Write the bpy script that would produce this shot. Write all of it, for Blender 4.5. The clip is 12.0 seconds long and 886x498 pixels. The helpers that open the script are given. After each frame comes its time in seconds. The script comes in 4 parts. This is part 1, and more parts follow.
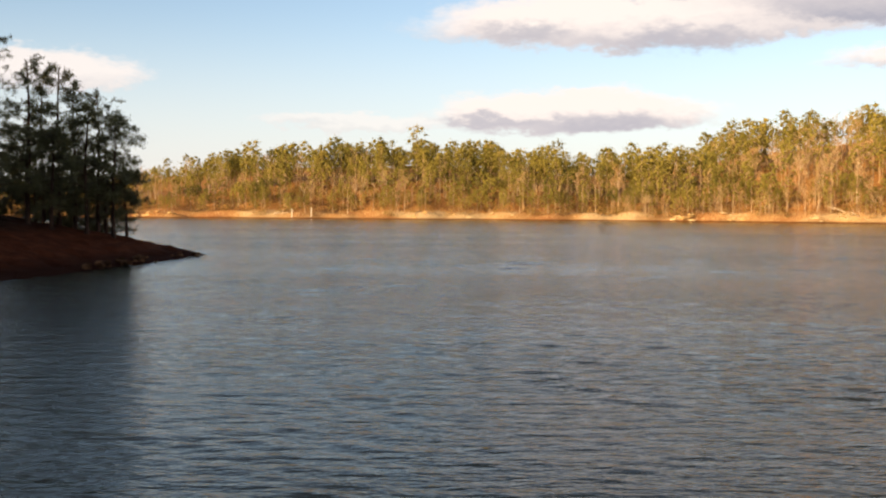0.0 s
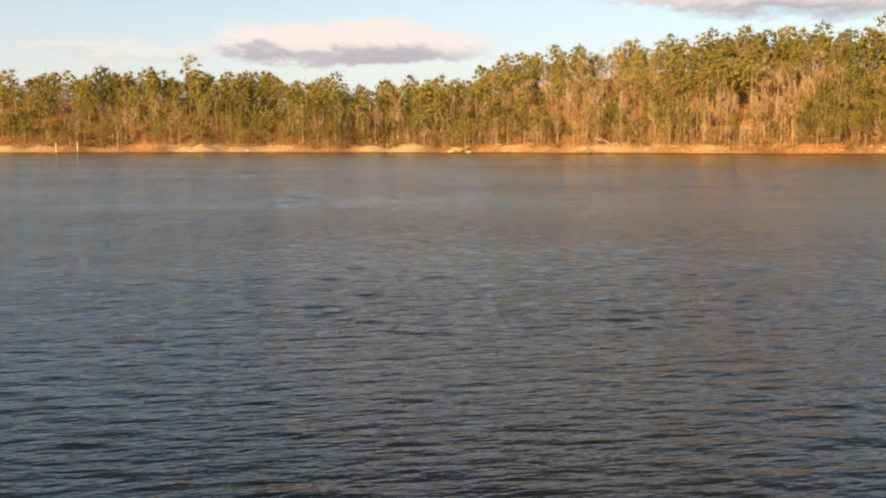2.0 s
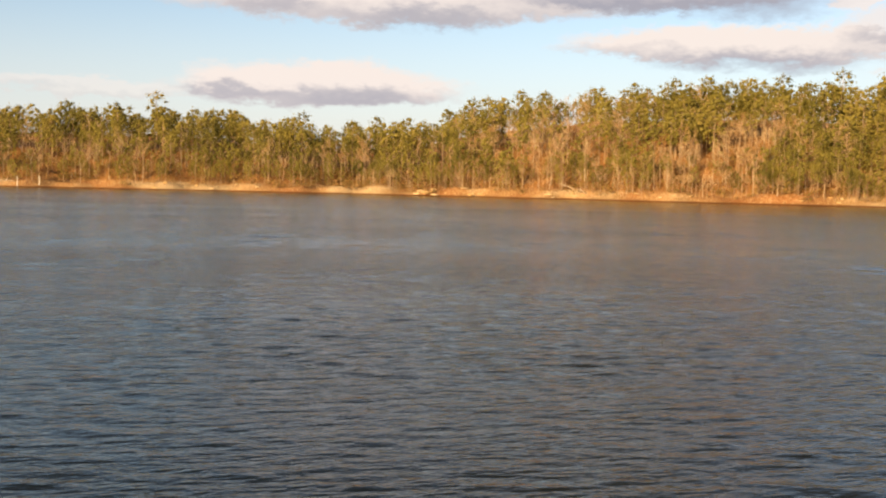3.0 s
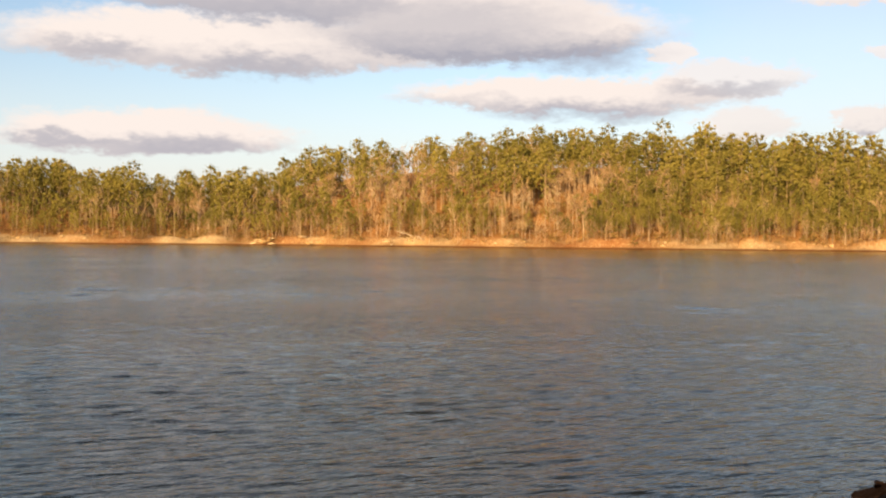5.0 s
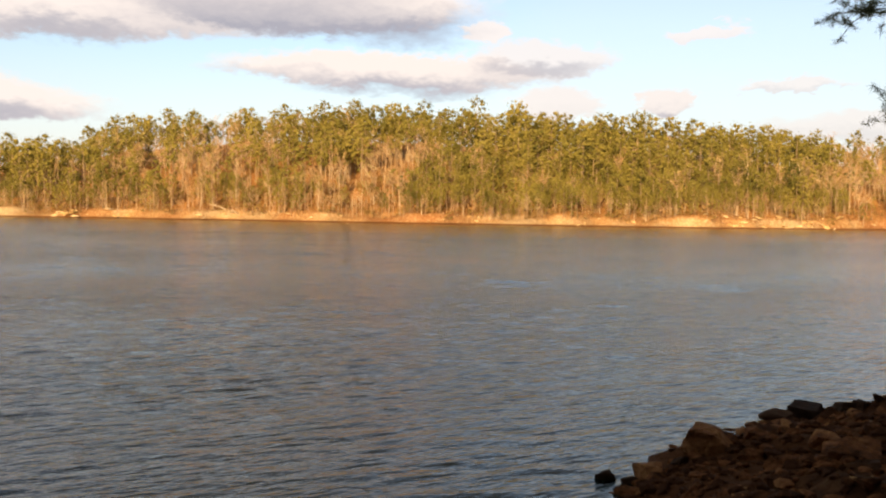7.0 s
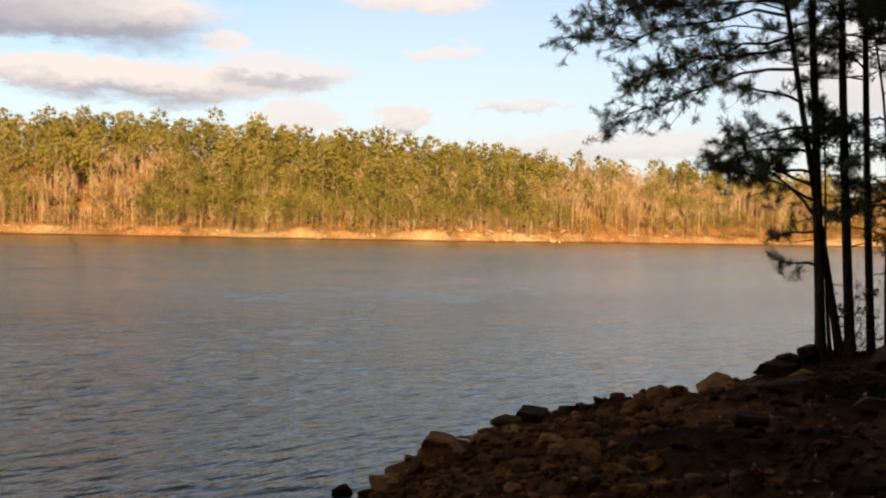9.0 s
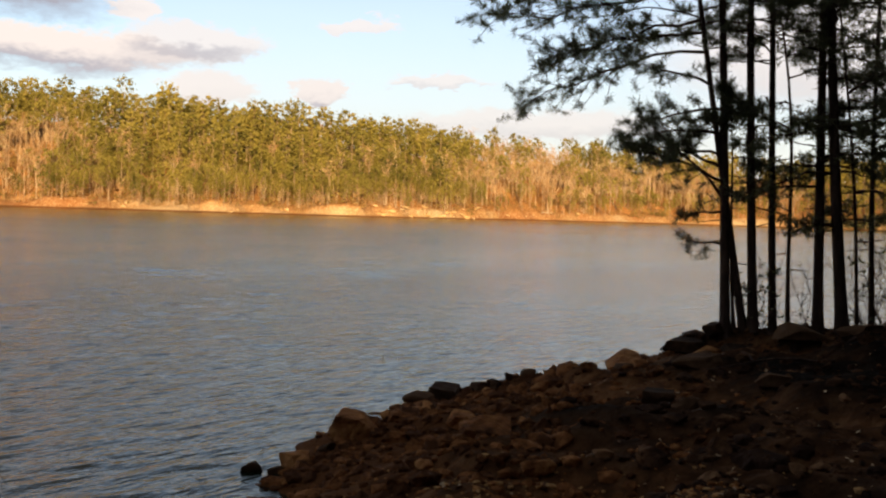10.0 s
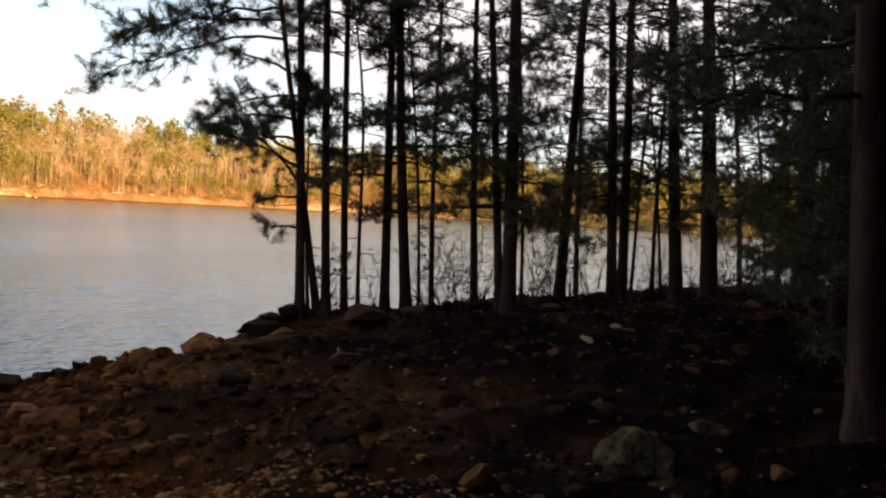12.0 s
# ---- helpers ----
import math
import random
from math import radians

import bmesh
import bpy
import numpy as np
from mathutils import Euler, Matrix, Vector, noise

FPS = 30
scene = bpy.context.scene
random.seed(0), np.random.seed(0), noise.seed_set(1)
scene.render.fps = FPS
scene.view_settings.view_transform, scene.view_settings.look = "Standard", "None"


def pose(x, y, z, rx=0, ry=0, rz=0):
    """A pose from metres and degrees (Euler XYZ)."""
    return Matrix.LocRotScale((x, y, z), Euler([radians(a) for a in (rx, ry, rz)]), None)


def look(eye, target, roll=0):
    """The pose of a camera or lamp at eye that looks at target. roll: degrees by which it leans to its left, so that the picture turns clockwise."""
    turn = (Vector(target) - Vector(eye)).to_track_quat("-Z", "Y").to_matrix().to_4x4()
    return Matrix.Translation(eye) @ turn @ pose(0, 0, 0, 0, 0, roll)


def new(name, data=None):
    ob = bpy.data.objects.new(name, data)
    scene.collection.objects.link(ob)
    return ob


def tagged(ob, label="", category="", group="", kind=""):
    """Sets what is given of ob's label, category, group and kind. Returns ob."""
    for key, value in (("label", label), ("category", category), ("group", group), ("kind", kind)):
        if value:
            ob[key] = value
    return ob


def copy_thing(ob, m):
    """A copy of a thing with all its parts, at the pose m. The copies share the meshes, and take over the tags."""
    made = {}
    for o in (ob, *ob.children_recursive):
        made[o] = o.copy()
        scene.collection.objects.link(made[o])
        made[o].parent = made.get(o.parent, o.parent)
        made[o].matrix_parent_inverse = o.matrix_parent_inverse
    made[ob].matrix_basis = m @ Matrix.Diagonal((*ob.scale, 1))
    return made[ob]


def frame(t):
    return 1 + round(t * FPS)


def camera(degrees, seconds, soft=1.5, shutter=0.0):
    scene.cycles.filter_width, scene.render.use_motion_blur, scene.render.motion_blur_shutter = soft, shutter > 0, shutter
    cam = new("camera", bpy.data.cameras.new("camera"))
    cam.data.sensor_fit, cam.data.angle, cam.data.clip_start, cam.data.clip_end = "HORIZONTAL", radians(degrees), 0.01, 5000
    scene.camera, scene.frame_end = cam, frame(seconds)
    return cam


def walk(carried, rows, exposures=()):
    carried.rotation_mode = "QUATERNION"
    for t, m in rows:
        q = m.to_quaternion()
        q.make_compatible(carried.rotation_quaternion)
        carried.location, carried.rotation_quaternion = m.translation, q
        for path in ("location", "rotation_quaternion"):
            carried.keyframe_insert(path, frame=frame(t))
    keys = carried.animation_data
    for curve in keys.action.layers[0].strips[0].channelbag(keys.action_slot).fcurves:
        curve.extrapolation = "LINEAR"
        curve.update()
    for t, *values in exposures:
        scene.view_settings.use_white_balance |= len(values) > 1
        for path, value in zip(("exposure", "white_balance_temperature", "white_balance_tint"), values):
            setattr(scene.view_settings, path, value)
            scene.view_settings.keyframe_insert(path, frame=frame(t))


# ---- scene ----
cam = camera(46.97, 12.0, soft=2.25)


def aim(x, y, z, yaw, pitch, roll):
    """A camera pose from a place and yaw (to the left of +y), pitch (up) and roll in degrees."""
    a, b = radians(yaw), radians(pitch)
    way = Vector((-math.sin(a) * math.cos(b), math.cos(a) * math.cos(b), math.sin(b)))
    return look((x, y, z), Vector((x, y, z)) + way * 10, roll)


PATH = [
    (0.0, aim(-0.002, -0.014, 2.600, 0.00, -2.08, 0.29)),
    (0.5, aim(0.014, 0.009, 2.599, -2.51, -3.28, 1.03)),
    (1.0, aim(0.046, 0.050, 2.598, -7.62, -2.97, 2.04)),
    (1.5, aim(0.051, 0.080, 2.598, -10.55, -3.95, 1.14)),
    (2.0, aim(0.056, 0.108, 2.598, -12.25, -5.82, -0.06)),
    (2.5, aim(0.061, 0.133, 2.598, -13.30, -4.55, 0.80)),
    (4.5, aim(0.076, 0.163, 2.603, -19.51, -1.63, 0.42)),
    (5.0, aim(0.079, 0.180, 2.604, -23.24, -0.61, 0.45)),
    (5.5, aim(0.086, 0.212, 2.606, -25.91, -1.74, 0.58)),
    (6.0, aim(0.115, 0.245, 2.614, -28.56, -1.60, 0.95)),
    (6.5, aim(0.141, 0.249, 2.617, -32.02, -1.14, 1.70)),
    (7.0, aim(0.156, 0.249, 2.600, -33.55, -1.93, 0.91)),
    (7.5, aim(0.200, 0.249, 2.607, -37.00, -1.39, 1.19)),
    (9.5, aim(0.288, 0.331, 2.587, -50.60, -1.49, 1.34)),
    (10.0, aim(0.319, 0.335, 2.597, -52.86, -2.18, 1.81)),
    (10.5, aim(0.384, 0.352, 2.583, -57.27, -2.86, 1.61)),
    (11.0, aim(0.375, 0.387, 2.589, -64.18, -2.93, 2.50)),
    (11.5, aim(0.355, 0.396, 2.593, -68.50, -2.49, 3.06)),
    (12.0, aim(0.310, 0.359, 2.592, -76.40, -2.06, 3.28)),
]
walk(cam, PATH, [(0, 1.08, 8000, 12), (1.5, 0.98, 8000, 12), (2.5, 0.9, 8000, 12), (4.5, 0.92, 8000, 12), (6.5, 1.03, 8000, 12), (9.5, 0.95, 8000, 12), (11, 1.2, 8000, 12), (12, 1.34, 8000, 12)])

# ---- world and sun ----
SUN_AZ, SUN_EL = 226.0, 13.0  # degrees clockwise from +y, and up

# Clouds: azimuth, elevation, half width, half height (degrees), density, greyness
CLOUDS = [
    (-21.68, 7.13, 5.78, 1.45, 0.8, 0.3),
    (11.56, 10.25, 13.49, 2.02, 1, 0.55),
    (17.34, 13.2, 15.42, 2.31, 1, 0.8),
    (26.0, 11.2, 10.1, 2.3, 1, 0.95),
    (7.3, 5.35, 8.3, 1.6, 1, 0.6),
    (-4.82, 4.82, 5.78, 0.67, 0.5, 0.3),
    (30.35, 7.8, 10.12, 1.3, 1, 0.5),
    (39.02, 8.48, 4.34, 1.16, 0.75, 0.25),
    (36.03, 9.92, 1.25, 0.87, 0.85, 0),
    (39.99, 6.07, 2.51, 1.25, 0.8, 0.1),
    (45.67, 6.26, 1.54, 0.92, 0.9, 0.25),
    (47.79, 9.92, 2.31, 0.53, 0.75, 0.1),
    (46.25, 12.53, 4.34, 0.87, 0.9, 0.2),
    (52.22, 7.03, 3.08, 0.48, 0.7, 0.35),
    (57.81, 4.82, 7.71, 1.06, 0.65, 0.35),
    (57.81, 8.67, 25.05, 9.15, 0.2, 0.55),
    (82.86, 8.67, 19.27, 5.3, 0.8, 0.36),
    # Mostly above the view; added to brighten the lake's reflection.
    (79.01, 18.31, 23.12, 6.26, 0.6, 0.2),
    (115.62, 14.45, 21.2, 6.74, 0.9, 0.5),
]

# Shaded undersides of the clouds: azimuth, elevation, half width, half height
CLOUD_LOBES = [
    (4.5, 9.9, 2.6, 0.55), (13.0, 9.4, 4.4, 0.7), (23.0, 11.7, 9.0, 1.6), (31.0, 10.0, 4.6, 0.85), (9.0, 4.95, 4.2, 0.55), (2.9, 5.1, 3.4, 0.34),
    (31.0, 7.05, 5.6, 0.6), (38.5, 8.2, 3.4, 0.5), (11.56, 13.1, 11.5, 0.9), (45.8, 5.9, 0.8, 0.24),
]


def sky():
    world = bpy.data.worlds.new("sky")
    scene.world = world
    world.use_nodes = True
    nt = world.node_tree
    nt.nodes.clear()
    N, L = nt.nodes.new, nt.links.new

    def math_node(op, a, b=None):
        n = N("ShaderNodeMath")
        n.operation = op
        for i, s in enumerate((a, b)):
            if s is None:
                continue
            if isinstance(s, (int, float)):
                n.inputs[i].default_value = s
            else:
                L(s, n.inputs[i])
        return n.outputs[0]

    tex = N("ShaderNodeTexSky")
    tex.sky_type = "NISHITA"
    tex.sun_disc = False
    tex.sun_elevation, tex.sun_rotation = radians(SUN_EL), radians(SUN_AZ)
    tex.air_density, tex.dust_density, tex.ozone_density = 1.0, 0.6, 1.5
    co = N("ShaderNodeTexCoord").outputs["Generated"]
    sep = N("ShaderNodeSeparateXYZ")
    L(co, sep.inputs[0])
    az = math_node("MULTIPLY", math_node("ARCTAN2", sep.outputs[0], sep.outputs[1]), 57.29578)
    el = math_node("MULTIPLY", math_node("ARCSINE", sep.outputs[2]), 57.29578)
    place = N("ShaderNodeCombineXYZ")
    L(az, place.inputs[0])
    L(el, place.inputs[1])
    warped = place.outputs[0]
    for scale, amount in ((0.22, 1.0), (0.75, 1.3), (2.2, 0.85), (6.0, 0.36)):
        stretch = N("ShaderNodeVectorMath")
        stretch.operation = "MULTIPLY"
        L(place.outputs[0], stretch.inputs[0])
        stretch.inputs[1].default_value = (0.6, 1.3, 1)
        tn = N("ShaderNodeTexNoise")
        tn.inputs["Scale"].default_value = scale
        tn.inputs["Detail"].default_value = 3
        L(stretch.outputs[0], tn.inputs["Vector"])
        off = N("ShaderNodeVectorMath")
        off.operation = "MULTIPLY_ADD"
        L(tn.outputs["Color"], off.inputs[0])
        off.inputs[1].default_value = (2 * amount, amount, 0)
        off.inputs[2].default_value = (-amount, -amount / 2, 0)
        add = N("ShaderNodeVectorMath")
        L(warped, add.inputs[0])
        L(off.outputs[0], add.inputs[1])
        warped = add.outputs[0]
    gain = N("ShaderNodeMix")
    gain.data_type, gain.blend_type = "RGBA", "MULTIPLY"
    gain.inputs[0].default_value = 1.0
    L(tex.outputs[0], gain.inputs[6])
    gain.inputs[7].default_value = SKY_TINT
    col = gain.outputs[2]
    haze = N("ShaderNodeMapRange")
    haze.interpolation_type = "SMOOTHSTEP"
    L(el, haze.inputs[0])
    haze.inputs[1].default_value, haze.inputs[2].default_value = 12.0, 0.0
    haze.inputs[3].default_value, haze.inputs[4].default_value = 0.0, 0.75
    veil = N("ShaderNodeMix")
    veil.data_type = "RGBA"
    L(haze.outputs[0], veil.inputs[0])
    L(col, veil.inputs[6])
    veil.inputs[7].default_value = HAZE
    col = veil.outputs[2]
    up = math_node("ADD", math_node("MAXIMUM", sep.outputs[2], 0.0), 0.12)
    flat = N("ShaderNodeCombineXYZ")
    L(math_node("DIVIDE", sep.outputs[0], up), flat.inputs[0])
    L(math_node("DIVIDE", sep.outputs[1], up), flat.inputs[1])
    # Unseen high cloud, added and tinted by azimuth to colour the lake's reflections.
    broken = N("ShaderNodeTexNoise")
    broken.inputs["Scale"].default_value, broken.inputs["Detail"].default_value = 1.1, 7
    L(flat.outputs[0], broken.inputs["Vector"])
    cover = N("ShaderNodeMapRange")
    cover.interpolation_type = "SMOOTHSTEP"
    L(broken.outputs[0], cover.inputs[0])
    cover.inputs[1].default_value, cover.inputs[2].default_value = 0.27, 0.5
    higher = N("ShaderNodeMapRange")
    higher.interpolation_type = "SMOOTHSTEP"
    L(el, higher.inputs[0])
    higher.inputs[1].default_value, higher.inputs[2].default_value = 14.0, 24.0
    over = N("ShaderNodeMix")
    over.data_type = "RGBA"
    spread = N("ShaderNodeMapRange")
    spread.interpolation_type = "SMOOTHSTEP"
    L(math_node("ABSOLUTE", math_node("SUBTRACT", az, 31.0)), spread.inputs[0])
    spread.inputs[1].default_value, spread.inputs[2].default_value = 8.0, 19.0
    spread.inputs[3].default_value, spread.inputs[4].default_value = 1.0, 0.0
    grey = N("ShaderNodeMix")
    grey.data_type = "RGBA"
    L(spread.outputs[0], grey.inputs[0])
    grey.inputs[6].default_value, grey.inputs[7].default_value = (1.25, 1.5, 2.0, 1), (1.9, 1.75, 1.45, 1)
    L(math_node("MULTIPLY", math_node("MULTIPLY", cover.outputs[0], higher.outputs[0]), 0.9), over.inputs[0])
    L(col, over.inputs[6])
    L(grey.outputs[2], over.inputs[7])
    col = over.outputs[2]
    for a0, e0, ra, re, dens, grey in CLOUDS:
        sub = N("ShaderNodeVectorMath")
        sub.operation = "SUBTRACT"
        L(warped, sub.inputs[0])
        sub.inputs[1].default_value = (a0, e0, 0)
        div = N("ShaderNodeVectorMath")
        div.operation = "DIVIDE"
        L(sub.outputs[0], div.inputs[0])
        div.inputs[1].default_value = (ra, re, 1)
        ys = N("ShaderNodeSeparateXYZ")
        L(div.outputs[0], ys.inputs[0])
        bellied = N("ShaderNodeCombineXYZ")
        L(ys.outputs[0], bellied.inputs[0])
        L(math_node("MAXIMUM", ys.outputs[1], math_node("MULTIPLY", ys.outputs[1], -1.5)), bellied.inputs[1])
        ln = N("ShaderNodeVectorMath")
        ln.operation = "LENGTH"
        L(bellied.outputs[0], ln.inputs[0])
        mask = N("ShaderNodeMapRange")
        mask.interpolation_type = "SMOOTHSTEP"
        L(ln.outputs["Value"], mask.inputs[0])
        mask.inputs[1].default_value, mask.inputs[2].default_value = 1.12, 0.72
        mask.inputs[3].default_value, mask.inputs[4].default_value = 0.0, dens
        ramp = N("ShaderNodeValToRGB")
        rows = ramp.color_ramp.elements
        top = CLOUD_TOP
        low = tuple(a + (b - a) * grey for a, b in zip(CLOUD_TOP, CLOUD_BASE))
        rows[0].position, rows[0].color = 0.3, (*low, 1)
        rows[1].position, rows[1].color = 0.6, (*top, 1)
        shade = N("ShaderNodeMapRange")
        L(ys.outputs[1], shade.inputs[0])
        shade.inputs[1].default_value, shade.inputs[2].default_value = -1.0, 1.0
        L(shade.outputs[0], ramp.inputs[0])
        mix = N("ShaderNodeMix")
        mix.data_type = "RGBA"
        L(mask.outputs[0], mix.inputs[0])
        L(col, mix.inputs[6])
        L(ramp.outputs[0], mix.inputs[7])
        col = mix.outputs[2]
    for a0, e0, ra, re in CLOUD_LOBES:
        sub = N("ShaderNodeVectorMath")
        sub.operation = "SUBTRACT"
        L(warped, sub.inputs[0])
        sub.inputs[1].default_value = (a0, e0, 0)
        div = N("ShaderNodeVectorMath")
        div.operation = "DIVIDE"
        L(sub.outputs[0], div.inputs[0])
        div.inputs[1].default_value = (ra, re, 1)
        ln = N("ShaderNodeVectorMath")
        ln.operation = "LENGTH"
        L(div.outputs[0], ln.inputs[0])
        mask = N("ShaderNodeMapRange")
        mask.interpolation_type = "SMOOTHSTEP"
        L(ln.outputs["Value"], mask.inputs[0])
        mask.inputs[1].default_value, mask.inputs[2].default_value = 1.3, 0.3
        mask.inputs[3].default_value, mask.inputs[4].default_value = 0.0, 0.55
        mix = N("ShaderNodeMix")
        mix.data_type = "RGBA"
        L(mask.outputs[0], mix.inputs[0])
        L(col, mix.inputs[6])
        mix.inputs[7].default_value = (*CLOUD_BASE, 1)
        col = mix.outputs[2]
    bg = N("ShaderNodeBackground")
    bg.inputs[1].default_value = SKY_STRENGTH
    L(col, bg.inputs[0])
    out = N("ShaderNodeOutputWorld")
    L(bg.outputs[0], out.inputs[0])


SKY_STRENGTH = 0.075
SKY_TINT = (1.12, 1.23, 1.48, 1)
HAZE = (5.1, 5.5, 6.9, 1)
CLOUD_TOP, CLOUD_BASE = (6.2, 6.15, 6.7), (2.55, 2.85, 3.9)
sky()

sun = new("sun", bpy.data.lights.new("sun", "SUN"))
sun.data.energy, sun.data.angle, sun.data.color = 5.0, radians(0.6), (1.0, 0.74, 0.42)
SUN_WAY = Vector((math.sin(radians(SUN_AZ)) * math.cos(radians(SUN_EL)), math.cos(radians(SUN_AZ)) * math.cos(radians(SUN_EL)), math.sin(radians(SUN_EL))))
sun.matrix_world = look(SUN_WAY * 200, (0, 0, 0))


# ---- materials ----
def material(name, colours, scale=1.0, rough=0.9, bump=0.0, bump_scale=None, stretch=(1, 1, 1), island=0.0, each=0.0, fine=0.25, spec=0.3, translucent=0.0, detail=5):
    """A surface whose colour runs through the given colours by noise at two scales; island, each: how far single pieces and objects differ in brightness."""
    m = bpy.data.materials.new(name)
    m.use_nodes = True
    nt = m.node_tree
    N, L = nt.nodes.new, nt.links.new
    bsdf = nt.nodes["Principled BSDF"]
    bsdf.inputs["Roughness"].default_value = rough
    bsdf.inputs["Specular IOR Level"].default_value = spec
    geo, tc = N("ShaderNodeNewGeometry"), N("ShaderNodeTexCoord")
    mp = N("ShaderNodeMapping")
    mp.inputs["Scale"].default_value = stretch
    L(geo.outputs["Position"], mp.inputs[0])
    big, small = N("ShaderNodeTexNoise"), N("ShaderNodeTexNoise")
    big.inputs["Scale"].default_value, small.inputs["Scale"].default_value = scale, scale * 7.3
    for n in (big, small):
        n.inputs["Detail"].default_value = detail
        L(mp.outputs[0], n.inputs["Vector"])
    mixv = N("ShaderNodeMath")
    mixv.operation = "MULTIPLY_ADD"
    L(small.outputs[0], mixv.inputs[0])
    mixv.inputs[1].default_value = fine
    L(big.outputs[0], mixv.inputs[2])
    value = mixv.outputs[0]
    shift = fine / 2
    if island or each:
        for src, amount in ((geo.outputs["Random Per Island"], island), (N("ShaderNodeObjectInfo").outputs["Random"], each)):
            if amount:
                k = N("ShaderNodeMath")
                k.operation = "MULTIPLY_ADD"
                L(src, k.inputs[0])
                k.inputs[1].default_value = amount
                L(value, k.inputs[2])
                value = k.outputs[0]
                shift += amount / 2
    ramp = N("ShaderNodeValToRGB")
    rows = ramp.color_ramp.elements
    n = len(colours)
    for i, c in enumerate(colours):
        at = 0.30 + 0.40 * i / (n - 1) if n > 1 else 0.5
        e = rows[i] if i < 2 else rows.new(at)
        e.position = at
        e.color = (*c, 1)
    sub = N("ShaderNodeMath")
    sub.operation = "SUBTRACT"
    L(value, sub.inputs[0])
    sub.inputs[1].default_value = shift
    L(sub.outputs[0], ramp.inputs[0])
    L(ramp.outputs[0], bsdf.inputs["Base Color"])
    if bump:
        bn = N("ShaderNodeTexNoise")
        bn.inputs["Scale"].default_value = bump_scale or scale * 5
        bn.inputs["Detail"].default_value = 6
        L(mp.outputs[0], bn.inputs["Vector"])
        b = N("ShaderNodeBump")
        b.inputs["Strength"].default_value = 0.9
        b.inputs["Distance"].default_value = bump
        L(bn.outputs[0], b.inputs["Height"])
        L(b.outputs[0], bsdf.inputs["Normal"])
    if translucent:
        tr = N("ShaderNodeBsdfTranslucent")
        L(ramp.outputs[0], tr.inputs[0])
        mx = N("ShaderNodeMixShader")
        mx.inputs[0].default_value = translucent
        L(bsdf.outputs[0], mx.inputs[1])
        L(tr.outputs[0], mx.inputs[2])
        L(mx.outputs[0], nt.nodes["Material Output"].inputs[0])
    return m


def ground_material(name, clay_tones, spot_tones, litter_shade_tones, edge, grain=1.3, mottle=0.45):
    """Bare soil in two sets of tones along the water, leaf litter above the height edge; dark litter also carries
    shade.
    """
    m = bpy.data.materials.new(name)
    m.use_nodes = True
    nt = m.node_tree
    N, L = nt.nodes.new, nt.links.new
    bsdf = nt.nodes["Principled BSDF"]
    bsdf.inputs["Roughness"].default_value = 0.95
    bsdf.inputs["Specular IOR Level"].default_value = 0.05
    geo = N("ShaderNodeNewGeometry")
    sep = N("ShaderNodeSeparateXYZ")
    L(geo.outputs["Position"], sep.inputs[0])

    def noise_node(scale, detail=5):
        n = N("ShaderNodeTexNoise")
        n.inputs["Scale"].default_value, n.inputs["Detail"].default_value = scale, detail
        L(geo.outputs["Position"], n.inputs["Vector"])
        return n.outputs[0]

    def ramp(fac, stops):
        r = N("ShaderNodeValToRGB")
        for i, (p, c) in enumerate(stops):
            e = r.color_ramp.elements[i] if i < 2 else r.color_ramp.elements.new(p)
            e.position, e.color = p, (*c, 1)
        L(fac, r.inputs[0])
        return r.outputs[0]

    def mix(fac, a, b):
        x = N("ShaderNodeMix")
        x.data_type = "RGBA"
        L(fac, x.inputs[0])
        L(a, x.inputs[6])
        L(b, x.inputs[7])
        return x.outputs[2]

    clay = ramp(noise_node(0.045), list(zip((0.34, 0.5, 0.62), clay_tones)))
    spots = ramp(noise_node(grain), list(zip((0.38, 0.55, 0.72), spot_tones)))
    half = N("ShaderNodeValue")
    half.outputs[0].default_value = mottle
    clay = mix(half.outputs[0], clay, spots)
    # Upper tones: leaf litter, with shade in the colour where they run near-black.
    litter = ramp(noise_node(2.2), list(zip((0.32, 0.5, 0.68), litter_shade_tones)))
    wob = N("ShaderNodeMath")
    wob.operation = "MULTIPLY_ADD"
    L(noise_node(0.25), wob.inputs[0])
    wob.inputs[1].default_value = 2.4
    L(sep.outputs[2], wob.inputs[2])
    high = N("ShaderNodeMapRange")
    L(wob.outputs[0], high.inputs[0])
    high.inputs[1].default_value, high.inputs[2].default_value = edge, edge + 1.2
    # Dark waterline band: wet soil with the edge's shadow in its colour.
    wet = N("ShaderNodeMapRange")
    L(sep.outputs[2], wet.inputs[0])
    wet.inputs[1].default_value, wet.inputs[2].default_value = 0.2, 0.55
    wet_shadowed = N("ShaderNodeRGB")
    wet_shadowed.outputs[0].default_value = (*(0.4 * a for a in clay_tones[0]), 1)
    L(mix(wet.outputs[0], wet_shadowed.outputs[0], mix(high.outputs[0], clay, litter)), bsdf.inputs["Base Color"])
    b = N("ShaderNodeBump")
    b.inputs["Distance"].default_value = 0.14
    L(noise_node(6.0, 8), b.inputs["Height"])
    L(b.outputs[0], bsdf.inputs["Normal"])
    return m


